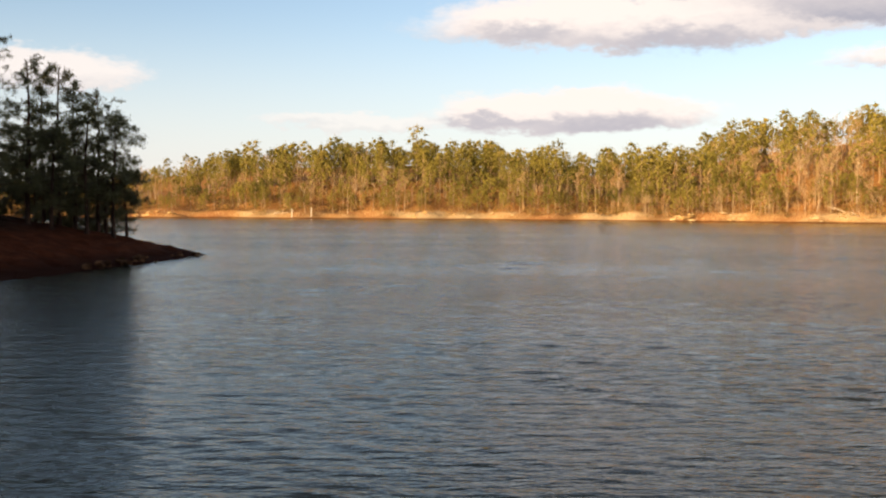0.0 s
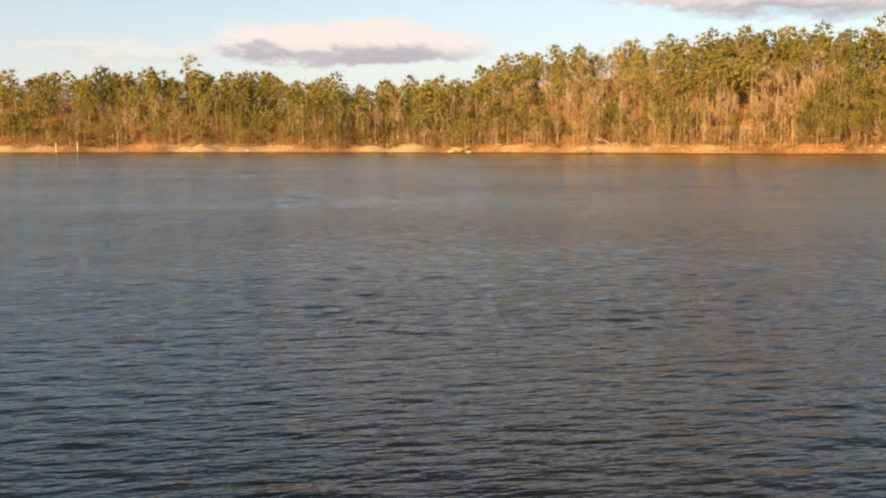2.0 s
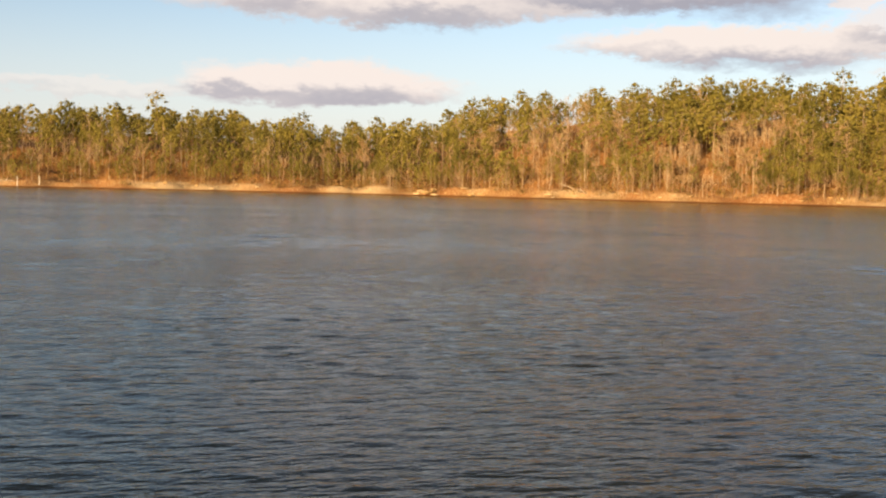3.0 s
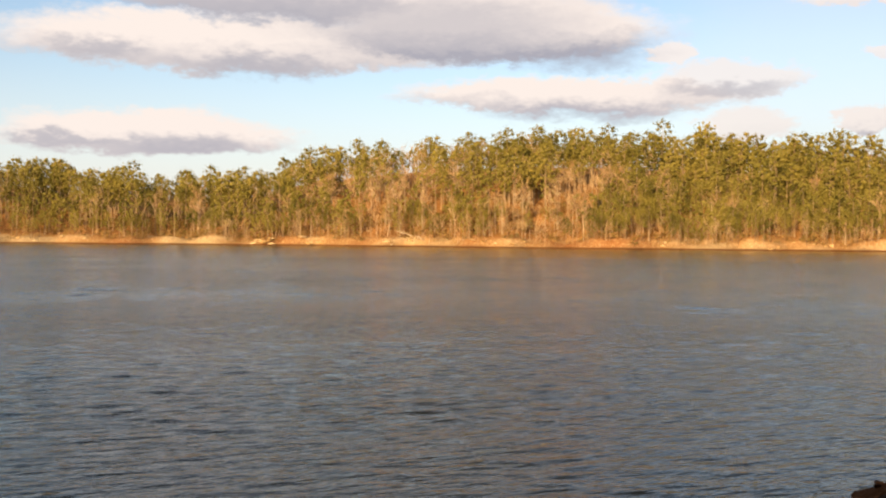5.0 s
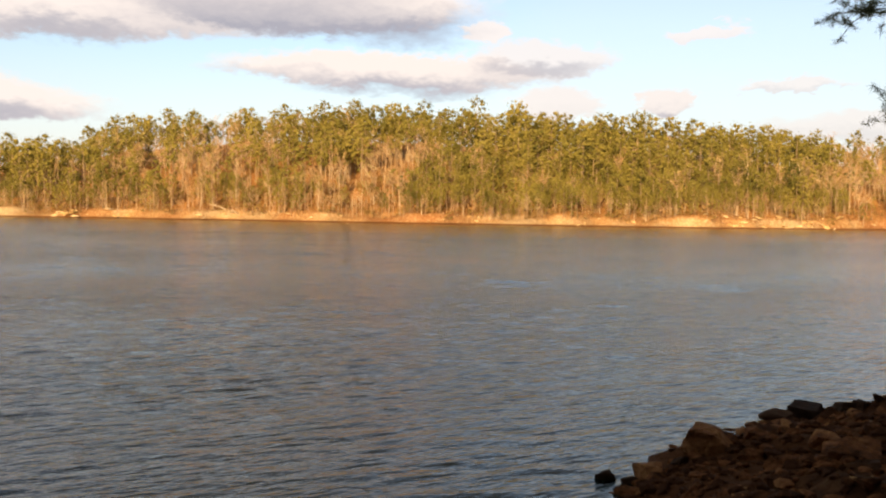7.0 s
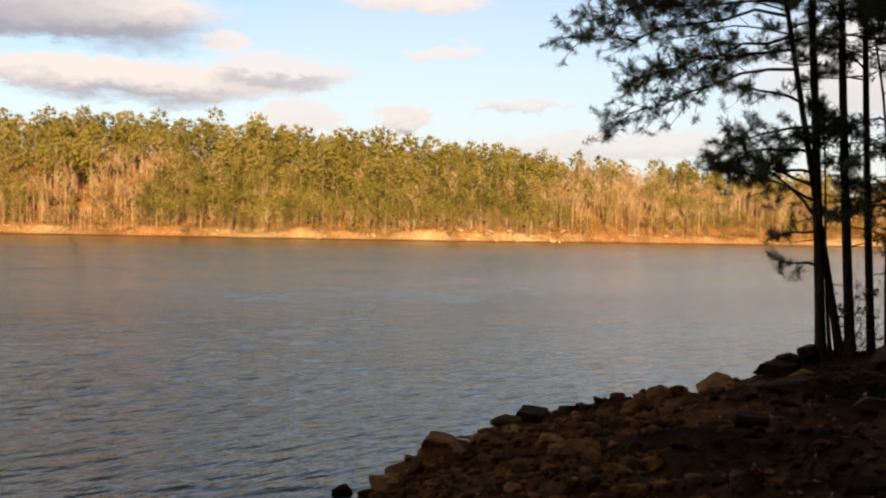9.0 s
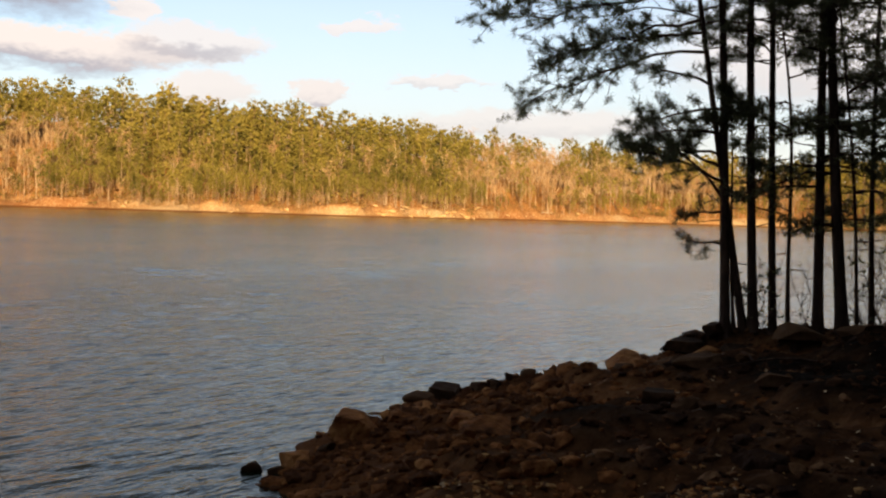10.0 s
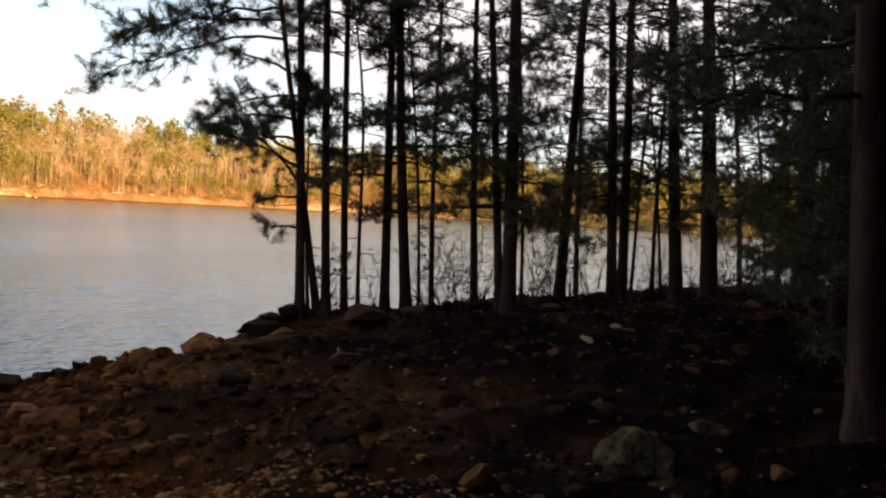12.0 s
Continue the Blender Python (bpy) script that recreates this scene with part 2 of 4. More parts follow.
def water_material(name, ripples, height):
    """Lake water; ripples: (turn, stretch along, stretch across, scale, share) of the relief too fine for the mesh, height in metres."""
    m = bpy.data.materials.new(name)
    m.use_nodes = True
    nt = m.node_tree
    N, L = nt.nodes.new, nt.links.new
    bsdf = nt.nodes["Principled BSDF"]
    bsdf.inputs["Base Color"].default_value = (0.010, 0.021, 0.013, 1)
    bsdf.inputs["Roughness"].default_value = 0.12
    bsdf.inputs["IOR"].default_value = 1.333
    bsdf.inputs["Specular Tint"].default_value = (0.93, 0.97, 0.79, 1)
    geo = N("ShaderNodeNewGeometry")
    total = None
    for angle, sx, sy, scale, amount in ripples:
        mp = N("ShaderNodeMapping")
        mp.inputs["Rotation"].default_value = (0, 0, radians(angle + 20))
        mp.inputs["Scale"].default_value = (sx, sy, 1)
        L(geo.outputs["Position"], mp.inputs[0])
        n = N("ShaderNodeTexNoise")
        n.inputs["Scale"].default_value, n.inputs["Detail"].default_value = scale, 3.0
        L(mp.outputs[0], n.inputs["Vector"])
        k = N("ShaderNodeMath")
        k.operation = "MULTIPLY_ADD"
        L(n.outputs[0], k.inputs[0])
        k.inputs[1].default_value = amount
        if total is not None:
            L(total, k.inputs[2])
        else:
            k.inputs[2].default_value = 0
        total = k.outputs[0]
    b = N("ShaderNodeBump")
    gust = N("ShaderNodeTexNoise")
    gust.inputs["Scale"].default_value, gust.inputs["Detail"].default_value = 0.03, 4.0
    calm = N("ShaderNodeMapping")
    calm.inputs["Scale"].default_value = (0.6, 1.6, 1)
    L(geo.outputs["Position"], calm.inputs[0])
    L(calm.outputs[0], gust.inputs["Vector"])
    force = N("ShaderNodeMapRange")
    L(gust.outputs[0], force.inputs[0])
    force.inputs[1].default_value, force.inputs[2].default_value = 0.36, 0.64
    force.inputs[3].default_value, force.inputs[4].default_value = 0.45, 1.0
    L(force.outputs[0], b.inputs["Strength"])
    b.inputs["Distance"].default_value = height
    L(total, b.inputs["Height"])
    L(b.outputs[0], bsdf.inputs["Normal"])
    return m


M_GROUND = ground_material("orange_clay_and_leaf_litter", [(0.38, 0.15, 0.055), (0.50, 0.29, 0.13), (0.64, 0.50, 0.31)], [(0.17, 0.08, 0.04), (0.40, 0.24, 0.12), (0.62, 0.50, 0.34)],
                           [(0.16, 0.07, 0.03), (0.33, 0.155, 0.06), (0.45, 0.25, 0.105)], 3.4)
# Orange clay low down; litter above is near-black for the pines' shade.
M_SOIL = ground_material("brown_soil_shade_toned", [(0.32, 0.115, 0.038), (0.42, 0.165, 0.058), (0.50, 0.22, 0.085)], [(0.09, 0.034, 0.014), (0.32, 0.125, 0.046), (0.52, 0.26, 0.12)],
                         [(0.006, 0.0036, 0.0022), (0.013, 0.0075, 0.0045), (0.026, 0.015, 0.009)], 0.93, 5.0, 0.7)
# Red clay of the headland, its shade put into the dark tones.
M_RED = ground_material("shaded_red_clay", [(0.062, 0.013, 0.005), (0.085, 0.020, 0.008), (0.11, 0.029, 0.012)], [(0.022, 0.008, 0.005), (0.08, 0.022, 0.009), (0.14, 0.05, 0.023)],
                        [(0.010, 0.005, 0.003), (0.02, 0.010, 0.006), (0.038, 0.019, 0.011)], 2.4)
M_WATER = water_material("lake_water", ((12, 0.25, 1.0, 3.4, 0.7), (20, 0.35, 1.0, 5.5, 0.5), (-8, 0.6, 1.0, 12.0, 0.18)), 0.1)
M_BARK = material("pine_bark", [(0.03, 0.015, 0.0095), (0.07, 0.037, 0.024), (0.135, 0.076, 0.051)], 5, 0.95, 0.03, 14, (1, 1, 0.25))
# Lighter copy of the pine bark, with sunlight put into its colour.
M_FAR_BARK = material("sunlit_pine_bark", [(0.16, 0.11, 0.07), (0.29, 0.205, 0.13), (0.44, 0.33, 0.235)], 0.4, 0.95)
M_NEEDLE = material("pine_needles", [(0.075, 0.074, 0.036), (0.135, 0.13, 0.056), (0.20, 0.188, 0.075)], 0.7, 0.42, island=0.25, spec=0.6, translucent=0.45)
M_FAR_PINE = material("pine_foliage", [(0.10, 0.098, 0.026), (0.225, 0.198, 0.047), (0.36, 0.30, 0.08)], 0.10, 0.8, island=0.12, each=0.2, translucent=0.4, fine=0.3)
M_TWIG = material("bare_twigs", [(0.28, 0.155, 0.070), (0.40, 0.258, 0.132), (0.50, 0.385, 0.24)], 0.12, 0.9, island=0.3)
M_PALE_BARK = material("pale_bare_bark", [(0.22, 0.14, 0.085), (0.36, 0.25, 0.16), (0.54, 0.43, 0.32)], 0.3, 0.9, island=0.2)
M_SHRUB = material("lakeside_shrub_leaves", [(0.13, 0.105, 0.03), (0.27, 0.175, 0.06), (0.39, 0.22, 0.095)], 0.13, 0.8, island=0.35, translucent=0.2)
M_ROCK = material("dark_shore_rock", [(0.026, 0.012, 0.006), (0.068, 0.031, 0.015), (0.14, 0.07, 0.036)], 1.6, 0.95, 0.06, 6, each=0.35, island=0.2, spec=0.08)
# Two copies of clay-stained stone: one darkened for shade, one brightened for light.
M_CLAY_STONE = material("shaded_stained_stone", [(0.036, 0.015, 0.008), (0.105, 0.045, 0.021), (0.25, 0.12, 0.056)], 4.5, 0.95, 0.12, 11, each=0.4, island=0.3, spec=0.08)
M_SHORE_STONE = material("lit_stained_stone", [(0.09, 0.031, 0.011), (0.29, 0.104, 0.035), (0.48, 0.20, 0.07)], 4.5, 0.95, 0.12, 11, each=0.4, island=0.3, spec=0.08)
M_PALE_ROCK = material("pale_bank_rock", [(0.42, 0.26, 0.11), (0.58, 0.41, 0.21), (0.68, 0.55, 0.36)], 0.3, 0.9, 0.08, 1.5, each=0.3)
M_WHITE = material("weathered_white_paint", [(0.55, 0.52, 0.47), (0.78, 0.75, 0.7)], 1.5, 0.6)
M_WOOD = material("grey_driftwood", [(0.30, 0.22, 0.15), (0.48, 0.38, 0.28), (0.6, 0.5, 0.4)], 1.2, 0.9)


# ---- mesh helpers ----
def mesh_of(name, verts, faces, mat, smooth=False):
    """A mesh from an array of places and an array (or list of arrays) of equal-sided faces."""
    me = bpy.data.meshes.new(name)
    groups = faces if isinstance(faces, list) else [faces]
    groups = [np.asarray(g, dtype=np.int32) for g in groups if len(g)]
    verts = np.asarray(verts, dtype=np.float32)
    me.vertices.add(len(verts))
    me.vertices.foreach_set("co", verts.ravel())
    idx = np.concatenate([g.ravel() for g in groups])
    sizes = np.concatenate([np.full(len(g), g.shape[1], dtype=np.int32) for g in groups])
    me.loops.add(len(idx))
    me.loops.foreach_set("vertex_index", idx)
    me.polygons.add(len(sizes))
    me.polygons.foreach_set("loop_start", np.concatenate([[0], np.cumsum(sizes)[:-1]]).astype(np.int32))
    me.polygons.foreach_set("use_smooth", np.full(len(sizes), smooth))
    me.update(calc_edges=True)
    me.validate()
    me.materials.append(mat)
    return me


def part(name, verts, faces, mat, parent=None, label="", smooth=False):
    ob = new(name, mesh_of(name, verts, faces, mat, smooth))
    if parent is not None:
        ob.parent = parent
    if label:
        tagged(ob, label)
    return ob


class Soup:
    """Places and faces that grow into one mesh."""

    def __init__(self):
        self.v, self.t, self.q, self.n = [], [], [], 0

    def add(self, v, t=None, q=None):
        v = np.asarray(v, dtype=np.float64)
        if t is not None and len(t):
            self.t.append(np.asarray(t) + self.n)
        if q is not None and len(q):
            self.q.append(np.asarray(q) + self.n)
        self.v.append(v)
        self.n += len(v)

    def tube(self, pts, radii, sides=6):
        pts, radii = np.asarray(pts, float), np.asarray(radii, float)
        k = len(pts)
        d = np.gradient(pts, axis=0)
        d /= np.linalg.norm(d, axis=1)[:, None] + 1e-9
        ref = np.array([1.0, 0, 0]) if abs(d[0, 0]) < 0.8 else np.array([0, 1.0, 0])
        a = np.cross(d, ref)
        a /= np.linalg.norm(a, axis=1)[:, None] + 1e-9
        b = np.cross(d, a)
        th = np.arange(sides) * 2 * np.pi / sides
        ring = np.cos(th)[None, :, None] * a[:, None] + np.sin(th)[None, :, None] * b[:, None]
        v = (pts[:, None] + ring * radii[:, None, None]).reshape(-1, 3)
        i, j = np.meshgrid(np.arange(k - 1), np.arange(sides), indexing="ij")
        j2 = (j + 1) % sides
        q = np.stack([i * sides + j, i * sides + j2, (i + 1) * sides + j2, (i + 1) * sides + j], -1).reshape(-1, 4)
        self.add(v, q=q)

    def arrays(self):
        v = np.concatenate(self.v)
        f = []
        if self.t:
            f.append(np.concatenate(self.t))
        if self.q:
            f.append(np.concatenate(self.q))
        return v, f


def waves(x, y, seed, scale, count=10):
    """Smooth random relief, about -1 to 1, by sums of sines."""
    r = np.random.RandomState(seed)
    out = np.zeros(np.broadcast(x, y).shape)
    for i in range(count):
        a, k, p = r.uniform(0, 2 * np.pi), (0.5 + 1.7 * r.rand()) * 2 * np.pi / scale, r.uniform(0, 2 * np.pi)
        out += np.sin((x * np.cos(a) + y * np.sin(a)) * k + p) * (0.6 + 0.5 * r.rand())
    return out / math.sqrt(count) * 0.9


# ---- the lie of the land ----
# Far shore: azimuth, distance of the water's edge, height of the tree line in degrees
FAR_AZ = [-180, -57.81, -28.91, -19.27, -8.67, 0, 8.67, 12.53, 16.38, 23.12, 28.91, 37.58, 44.32, 50.1, 53.47, 57.81, 67.45, 77.08, 91.53, 105.98, 180]
FAR_D = [436, 436, 415.2, 389.2, 358.1, 342.5, 323.9, 315.6, 306.2, 287.5, 278.2, 273, 276.1, 285.4, 307.2, 347.7, 404.8, 415.2, 373.7, 373.7, 436]
FAR_TOP = [2.89, 2.89, 2.31, 2.41, 3.76, 4, 3.28, 3.56, 4.91, 5.88, 6.02, 5.83, 5.2, 4.77, 4.34, 4.14, 3.47, 3.18, 2.79, 2.89, 2.89]
TREE = 14.5
# Near shore with the camera's bank, the pine point and the headland across the cove
SHORE = np.array([(-400, 330), (-120, 150), (-45.14, 88.02), (-24.04, 71.92), (-16.52, 64.52), (-13.91, 60.33), (-14.21, 54.12), (-15.22, 43.79), (-16.04, 36.59), (-20.09, 30.55), (-28.27, 25.81), (-38.64, 20.29), (-43.21, 8.49),
                  (-31.27, -1.21), (-14.49, 1.13), (-5.09, 2.3), (0, 2.7), (2.61, 4.08), (4.42, 5.75), (5.7, 6.5), (6.9, 7.1), (8.3, 7.7), (9.5, 8.15), (10.85, 8.75), (11.7, 8.95), (12.8, 8.55), (14.1, 8.2), (16.3, 7.3), (18.6, 6.1), (21.0, 5.0), (24.0, 3.9),
                  (30.15, 1.2), (37.76, -4.0), (48.79, -13.25), (75.07, -29.84), (200, -130), (600, -400), (0, -900), (-700, -300)], float)


def shore_distance(x, y):
    """Metres inland from the near shore's edge; negative over water."""
    p = np.stack([np.ravel(x), np.ravel(y)], -1)
    best = np.full(len(p), 1e9)
    inside = np.zeros(len(p), bool)
    for a, b in zip(SHORE, np.roll(SHORE, -1, axis=0)):
        ab = b - a
        t = np.clip(((p - a) @ ab) / (ab @ ab), 0, 1)
        best = np.minimum(best, np.linalg.norm(p - a - t[:, None] * ab, axis=1))
        cross = (a[1] > p[:, 1]) != (b[1] > p[:, 1])
        with np.errstate(divide="ignore", invalid="ignore"):
            xi = a[0] + (p[:, 1] - a[1]) / (b[1] - a[1] if b[1] != a[1] else 1e-9) * ab[0]
        inside ^= cross & (p[:, 0] < xi)
    return (np.where(inside, best, -best)).reshape(np.shape(x))


def step(a, b, v):
    t = np.clip((v - a) / (b - a), 0, 1)
    return t * t * (3 - 2 * t)


def far_shore(az):
    """Distance of the far water's edge and the height of the hill behind it, by azimuth in degrees."""
    d = np.interp(az, FAR_AZ, FAR_D) + 3.0 * np.sin(az * 0.9) + 1.8 * np.sin(az * 2.7 + 1)
    top = np.interp(az, FAR_AZ, FAR_TOP)
    return d, np.maximum((d + 45) * np.tan(np.radians(top)) + 2.2 - TREE, 3.5)


def land(x, y):
    """Height of the ground over the lake's surface."""
    x, y = np.asarray(x, float), np.asarray(y, float)
    az, r = np.degrees(np.arctan2(x, y)), np.hypot(x, y)
    d, hill = far_shore(az)
    s = r - d + 1.2 * waves(x, y, 3, 14) + 0.5 * waves(x, y, 4, 5)
    beach = 0.24 * np.clip(s, 0, 4.5)
    cut = (0.85 + 0.75 * waves(x, y, 5, 24) + 1.1 * step(44.3, 48.2, az) * step(63.6, 55.9, az)) * step(3.6 + 0.8 * waves(x, y, 12, 17), 5.6, s)
    rise = (hill - 2.0) * (0.25 * step(2, 30, s) + 0.75 * step(8, 66, s)) + 10 * step(62, 150, s)
    far = np.where(s > 0, beach + cut + rise + 0.35 * waves(x, y, 6, 9) * step(3, 12, s), 0.08 * s)
    far = np.maximum(far, -4)
    sd = shore_distance(x, y) + 0.35 * waves(x, y, 7, 3.5) * step(0.0, 40, 40 - r + 20) + 0.1 * waves(x, y, 8, 1.1)
    headland = step(18, 30, y) * step(10, -6, x)
    ease = 1.8 + 1.4 * step(3, 8, x) - 2.3 * step(12.8, 16.6, x)
    near = (1.08 - 0.03 * step(11, 14, x)) * (1 - np.exp(-np.clip(sd, 0, 1e3) / ease)) + 0.010 * np.clip(sd - 4, 0, 60)
    near = near + headland * (0.17 * np.clip(sd - 2, 0, 14) - 0.4 * (1 - np.exp(-np.clip(sd, 0, 1e3) / 1.3)))
    back = -(x * math.sin(radians(50)) + y * math.cos(radians(50)))
    near = near + 27 * step(22, 95, back - 0.15 * np.abs(x * math.cos(radians(50)) - y * math.sin(radians(50))))
    near = near + (0.11 * waves(x, y, 9, 2.2) + 0.07 * waves(x, y, 10, 0.8)) * step(0.1, 1.5, sd)
    near = np.where(sd > 0, near, np.maximum(0.28 * sd, -4))
    return np.maximum(far, near)


def ground_sheet():
    az = np.radians(np.concatenate([np.arange(-36, 118, 0.5), np.arange(118, 324, 3.0)]))
    r = np.concatenate([np.arange(0.4, 30, 0.17), np.arange(30, 85, 0.7), np.geomspace(85, 250, 26)[:-1], np.arange(250, 420, 1.6), np.geomspace(420, 4600, 26)])
    A, R = np.meshgrid(az, r, indexing="ij")
    x, y = R * np.sin(A), R * np.cos(A)
    v = np.stack([x, y, land(x, y)], -1).reshape(-1, 3)
    na, nr = len(az), len(r)
    i, j = np.meshgrid(np.arange(na), np.arange(nr - 1), indexing="ij")
    i2 = (i + 1) % na
    q = np.stack([i * nr + j, i * nr + j + 1, i2 * nr + j + 1, i2 * nr + j], -1).reshape(-1, 4)[:, ::-1]
    centre = len(v)
    v = np.concatenate([v, [[0, 0, float(land(0.0, 0.0))]]])
    k = np.arange(na)
    t = np.stack([np.full(na, centre), k * nr, ((k + 1) % na) * nr], -1)[:, ::-1]
    me = mesh_of("ground", v, [t, q], M_GROUND, True)
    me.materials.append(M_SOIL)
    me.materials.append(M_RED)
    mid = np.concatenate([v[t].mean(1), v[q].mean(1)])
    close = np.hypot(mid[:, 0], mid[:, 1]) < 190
    # Index 2, the headland, gets the clay darkened for its shade.
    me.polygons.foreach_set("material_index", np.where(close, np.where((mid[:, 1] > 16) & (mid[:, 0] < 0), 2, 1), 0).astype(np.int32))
    ob = new("ground", me)
    tagged(ob, "red clay and leaf litter lakeshore with wooded hills", "ground", kind="structure")


ground_sheet()


def water_sheet():
    """The lake as one sheet: wind waves in the mesh near by, flat farther off."""
    rs = np.random.RandomState(17)
    fine = np.arange(-34, 92.01, 0.5)
    az = np.radians(np.concatenate([fine, np.arange(96, 322, 6.0)]))
    r = [3.0]
    while r[-1] < 150:
        r.append(r[-1] + 0.05 + 0.0034 * max(r[-1] - 7, 0))
    r = np.concatenate([r, np.geomspace(156, 4600, 22)])
    A, R = np.meshgrid(az, r, indexing="ij")
    x, y = R * np.sin(A), R * np.cos(A)
    near = step(150, 120, R) * step(-34, -31, np.degrees(A)) * step(92, 89, np.degrees(A))
    gust = 0.75 + 0.3 * waves(x, y * 1.8, 23, 45) + 0.2 * waves(x, y * 1.5, 24, 14)
    z = np.zeros_like(x)
    gap = 0.05 + 0.0034 * np.clip(R - 7, 0, None)
    for i in range(64):
        length = 0.17 * (0.95 / 0.17) ** ((i + rs.rand()) / 64)
        a = radians(20 + rs.normal(0, 26))
        k = 2 * np.pi / length
        slope = 0.0205 * (1.15 - 0.7 * i / 64)
        z += slope / k * np.sin((x * math.sin(a) + y * math.cos(a)) * k + rs.uniform(0, 6.28)) * step(2.2, 4.0, length / gap)
    for i in range(30):
        length = rs.uniform(0.8, 2.1)
        a = radians(22 + rs.normal(0, 30))
        k = 2 * np.pi / length
        z += 0.009 / k * np.sin((x * math.sin(a) + y * math.cos(a)) * k + rs.uniform(0, 6.28)) * step(2.0, 3.4, length / gap) * step(12, 42, R)
    z *= near * np.clip(gust, 0.3, 1.3)
    v = np.stack([x, y, z], -1).reshape(-1, 3)
    na, nr = len(az), len(r)
    i, j = np.meshgrid(np.arange(na), np.arange(nr - 1), indexing="ij")
    i2 = (i + 1) % na
    q = np.stack([i * nr + j, i * nr + j + 1, i2 * nr + j + 1, i2 * nr + j], -1).reshape(-1, 4)[:, ::-1]
    k = np.arange(na)
    t = np.stack([np.full(na, len(v)), k * nr, ((k + 1) % na) * nr], -1)[:, ::-1]
    me = mesh_of("water", np.concatenate([v, [[0, 0, 0]]]), [t, q], M_WATER, True)
    ob = new("water", me)
    tagged(ob, "rippled grey-green lake water reflecting sky and hills", "lake", kind="structure")


water_sheet()


# ---- trees ----
def unit(v):
    return v / (np.linalg.norm(v, axis=-1, keepdims=True) + 1e-9)


def cards(rs, centres, size, per, flat=0.6, leaf=1.0):
    """Loose triangles round centres: clumps of foliage."""
    n = len(centres) * per
    c = np.repeat(centres, per, axis=0) + rs.normal(0, 1, (n, 3)) * np.array([1, 1, flat]) * np.repeat(size, per)[:, None] * 0.45
    s = np.repeat(size, per) * rs.uniform(0.5, 1.0, n) * leaf
    a = unit(rs.normal(0, 1, (n, 3)))
    b = unit(np.cross(a, rs.normal(0, 1, (n, 3))))
    k = rs.uniform(0.35, 0.8, n)
    v = np.stack([c - a * s[:, None] * 0.5, c + a * s[:, None] * 0.5, c + b * (s * k)[:, None]], 1).reshape(-1, 3)
    return v, np.arange(n * 3).reshape(-1, 3)


def shell(rs, centres, size, per, flat=0.6, leaf=0.5):
    """Loose triangles lying on the shells of clumps, so that each clump catches light as a rounded mass."""
    n = len(centres) * per
    out = rs.normal(0, 1, (n, 3))
    out = unit(out)
    big = np.repeat(size, per)[:, None]
    c = np.repeat(centres, per, axis=0) + out * np.array([1, 1, flat]) * big * rs.uniform(0.3, 1.25, (n, 1))
    way = unit(out * 0.5 + rs.normal(0, 1.0, (n, 3)) + np.array([0, 0, 0.35]))
    a = unit(np.cross(way, rs.normal(0, 1, (n, 3))))
    b = np.cross(way, a)
    s = leaf * rs.uniform(0.6, 1.15, (n, 1))
    v = np.stack([c - a * s * 0.55 - b * s * 0.3, c + a * s * 0.55 - b * s * 0.3, c + b * s * 0.7], 1).reshape(-1, 3)
    return v, np.arange(n * 3).reshape(-1, 3)


def lumps(rs, centres, size, flat):
    """Uneven rounded cores of foliage clumps."""
    ball = np.array([[1, 0, 0], [0, 1, 0], [-1, 0, 0], [0, -1, 0], [0, 0, 1], [0, 0, -1]], float)
    tri = np.array([[k, (k + 1) % 4, 4] for k in range(4)] + [[(k + 1) % 4, k, 5] for k in range(4)])
    n, m = len(centres), len(ball)
    v = ball[None] * np.array([1, 1, flat]) * rs.uniform(0.6, 1.25, (n, m, 1)) * size[:, None, None] + centres[:, None]
    return v.reshape(-1, 3), (tri[None] + np.arange(n)[:, None, None] * m).reshape(-1, 3)


def far_pine(seed, height, full, cover=16):
    """Places and faces of trunk and crown of a pine as it shows across the lake."""
    rs = np.random.RandomState(seed)
    wood = Soup()
    lean = rs.normal(0, 0.25, 2)
    z = np.array([-0.6, height * 0.5, height * 0.97])
    wood.tube(np.stack([lean[0] * z / 9, lean[1] * z / 9, z], -1), [0.17, 0.12, 0.03], 4)
    base = height * (0.52 - 0.36 * full)
    wide = 2.2 + 0.7 * full + rs.uniform(0, 0.6)
    n = int(15 + 6 * full) if cover > 6 else 30
    u = (np.arange(n) + rs.uniform(0, 0.9, n)) / n
    zz = base + 0.5 + (height - base - 1.3) * u ** 0.8
    reach = wide * np.sqrt(np.clip(1 - ((u - 0.42) / 0.68) ** 2, 0.02, 1))
    th = np.arange(n) * 2.4 + rs.uniform(-0.6, 0.6, n)
    rad = reach * np.sqrt(rs.uniform(0.08, 0.95, n))
    rad[-1] = 0.2
    c = np.stack([rad * np.cos(th) + lean[0] * zz / 9, rad * np.sin(th) + lean[1] * zz / 9, zz], -1)
    crown = Soup()
    if cover > 6:  # in full view across the water
        size = rs.uniform(0.8, 1.45, n) * (1.0 + 0.12 * u)
        crown.add(*lumps(rs, c, size * 0.52, 0.8))
        v, t = shell(rs, c, size, cover, 0.8, 0.40)
        for k in range(0, n, 3):
            wood.tube([[c[k, 0] * 0.15, c[k, 1] * 0.15, c[k, 2] - 0.5], c[k]], [0.04, 0.015], 3)
    else:
        v, t = cards(rs, c, rs.uniform(0.75, 1.15, n), cover, 0.7, 1.3)
    crown.add(v, t)
    return wood.arrays(), crown.arrays()


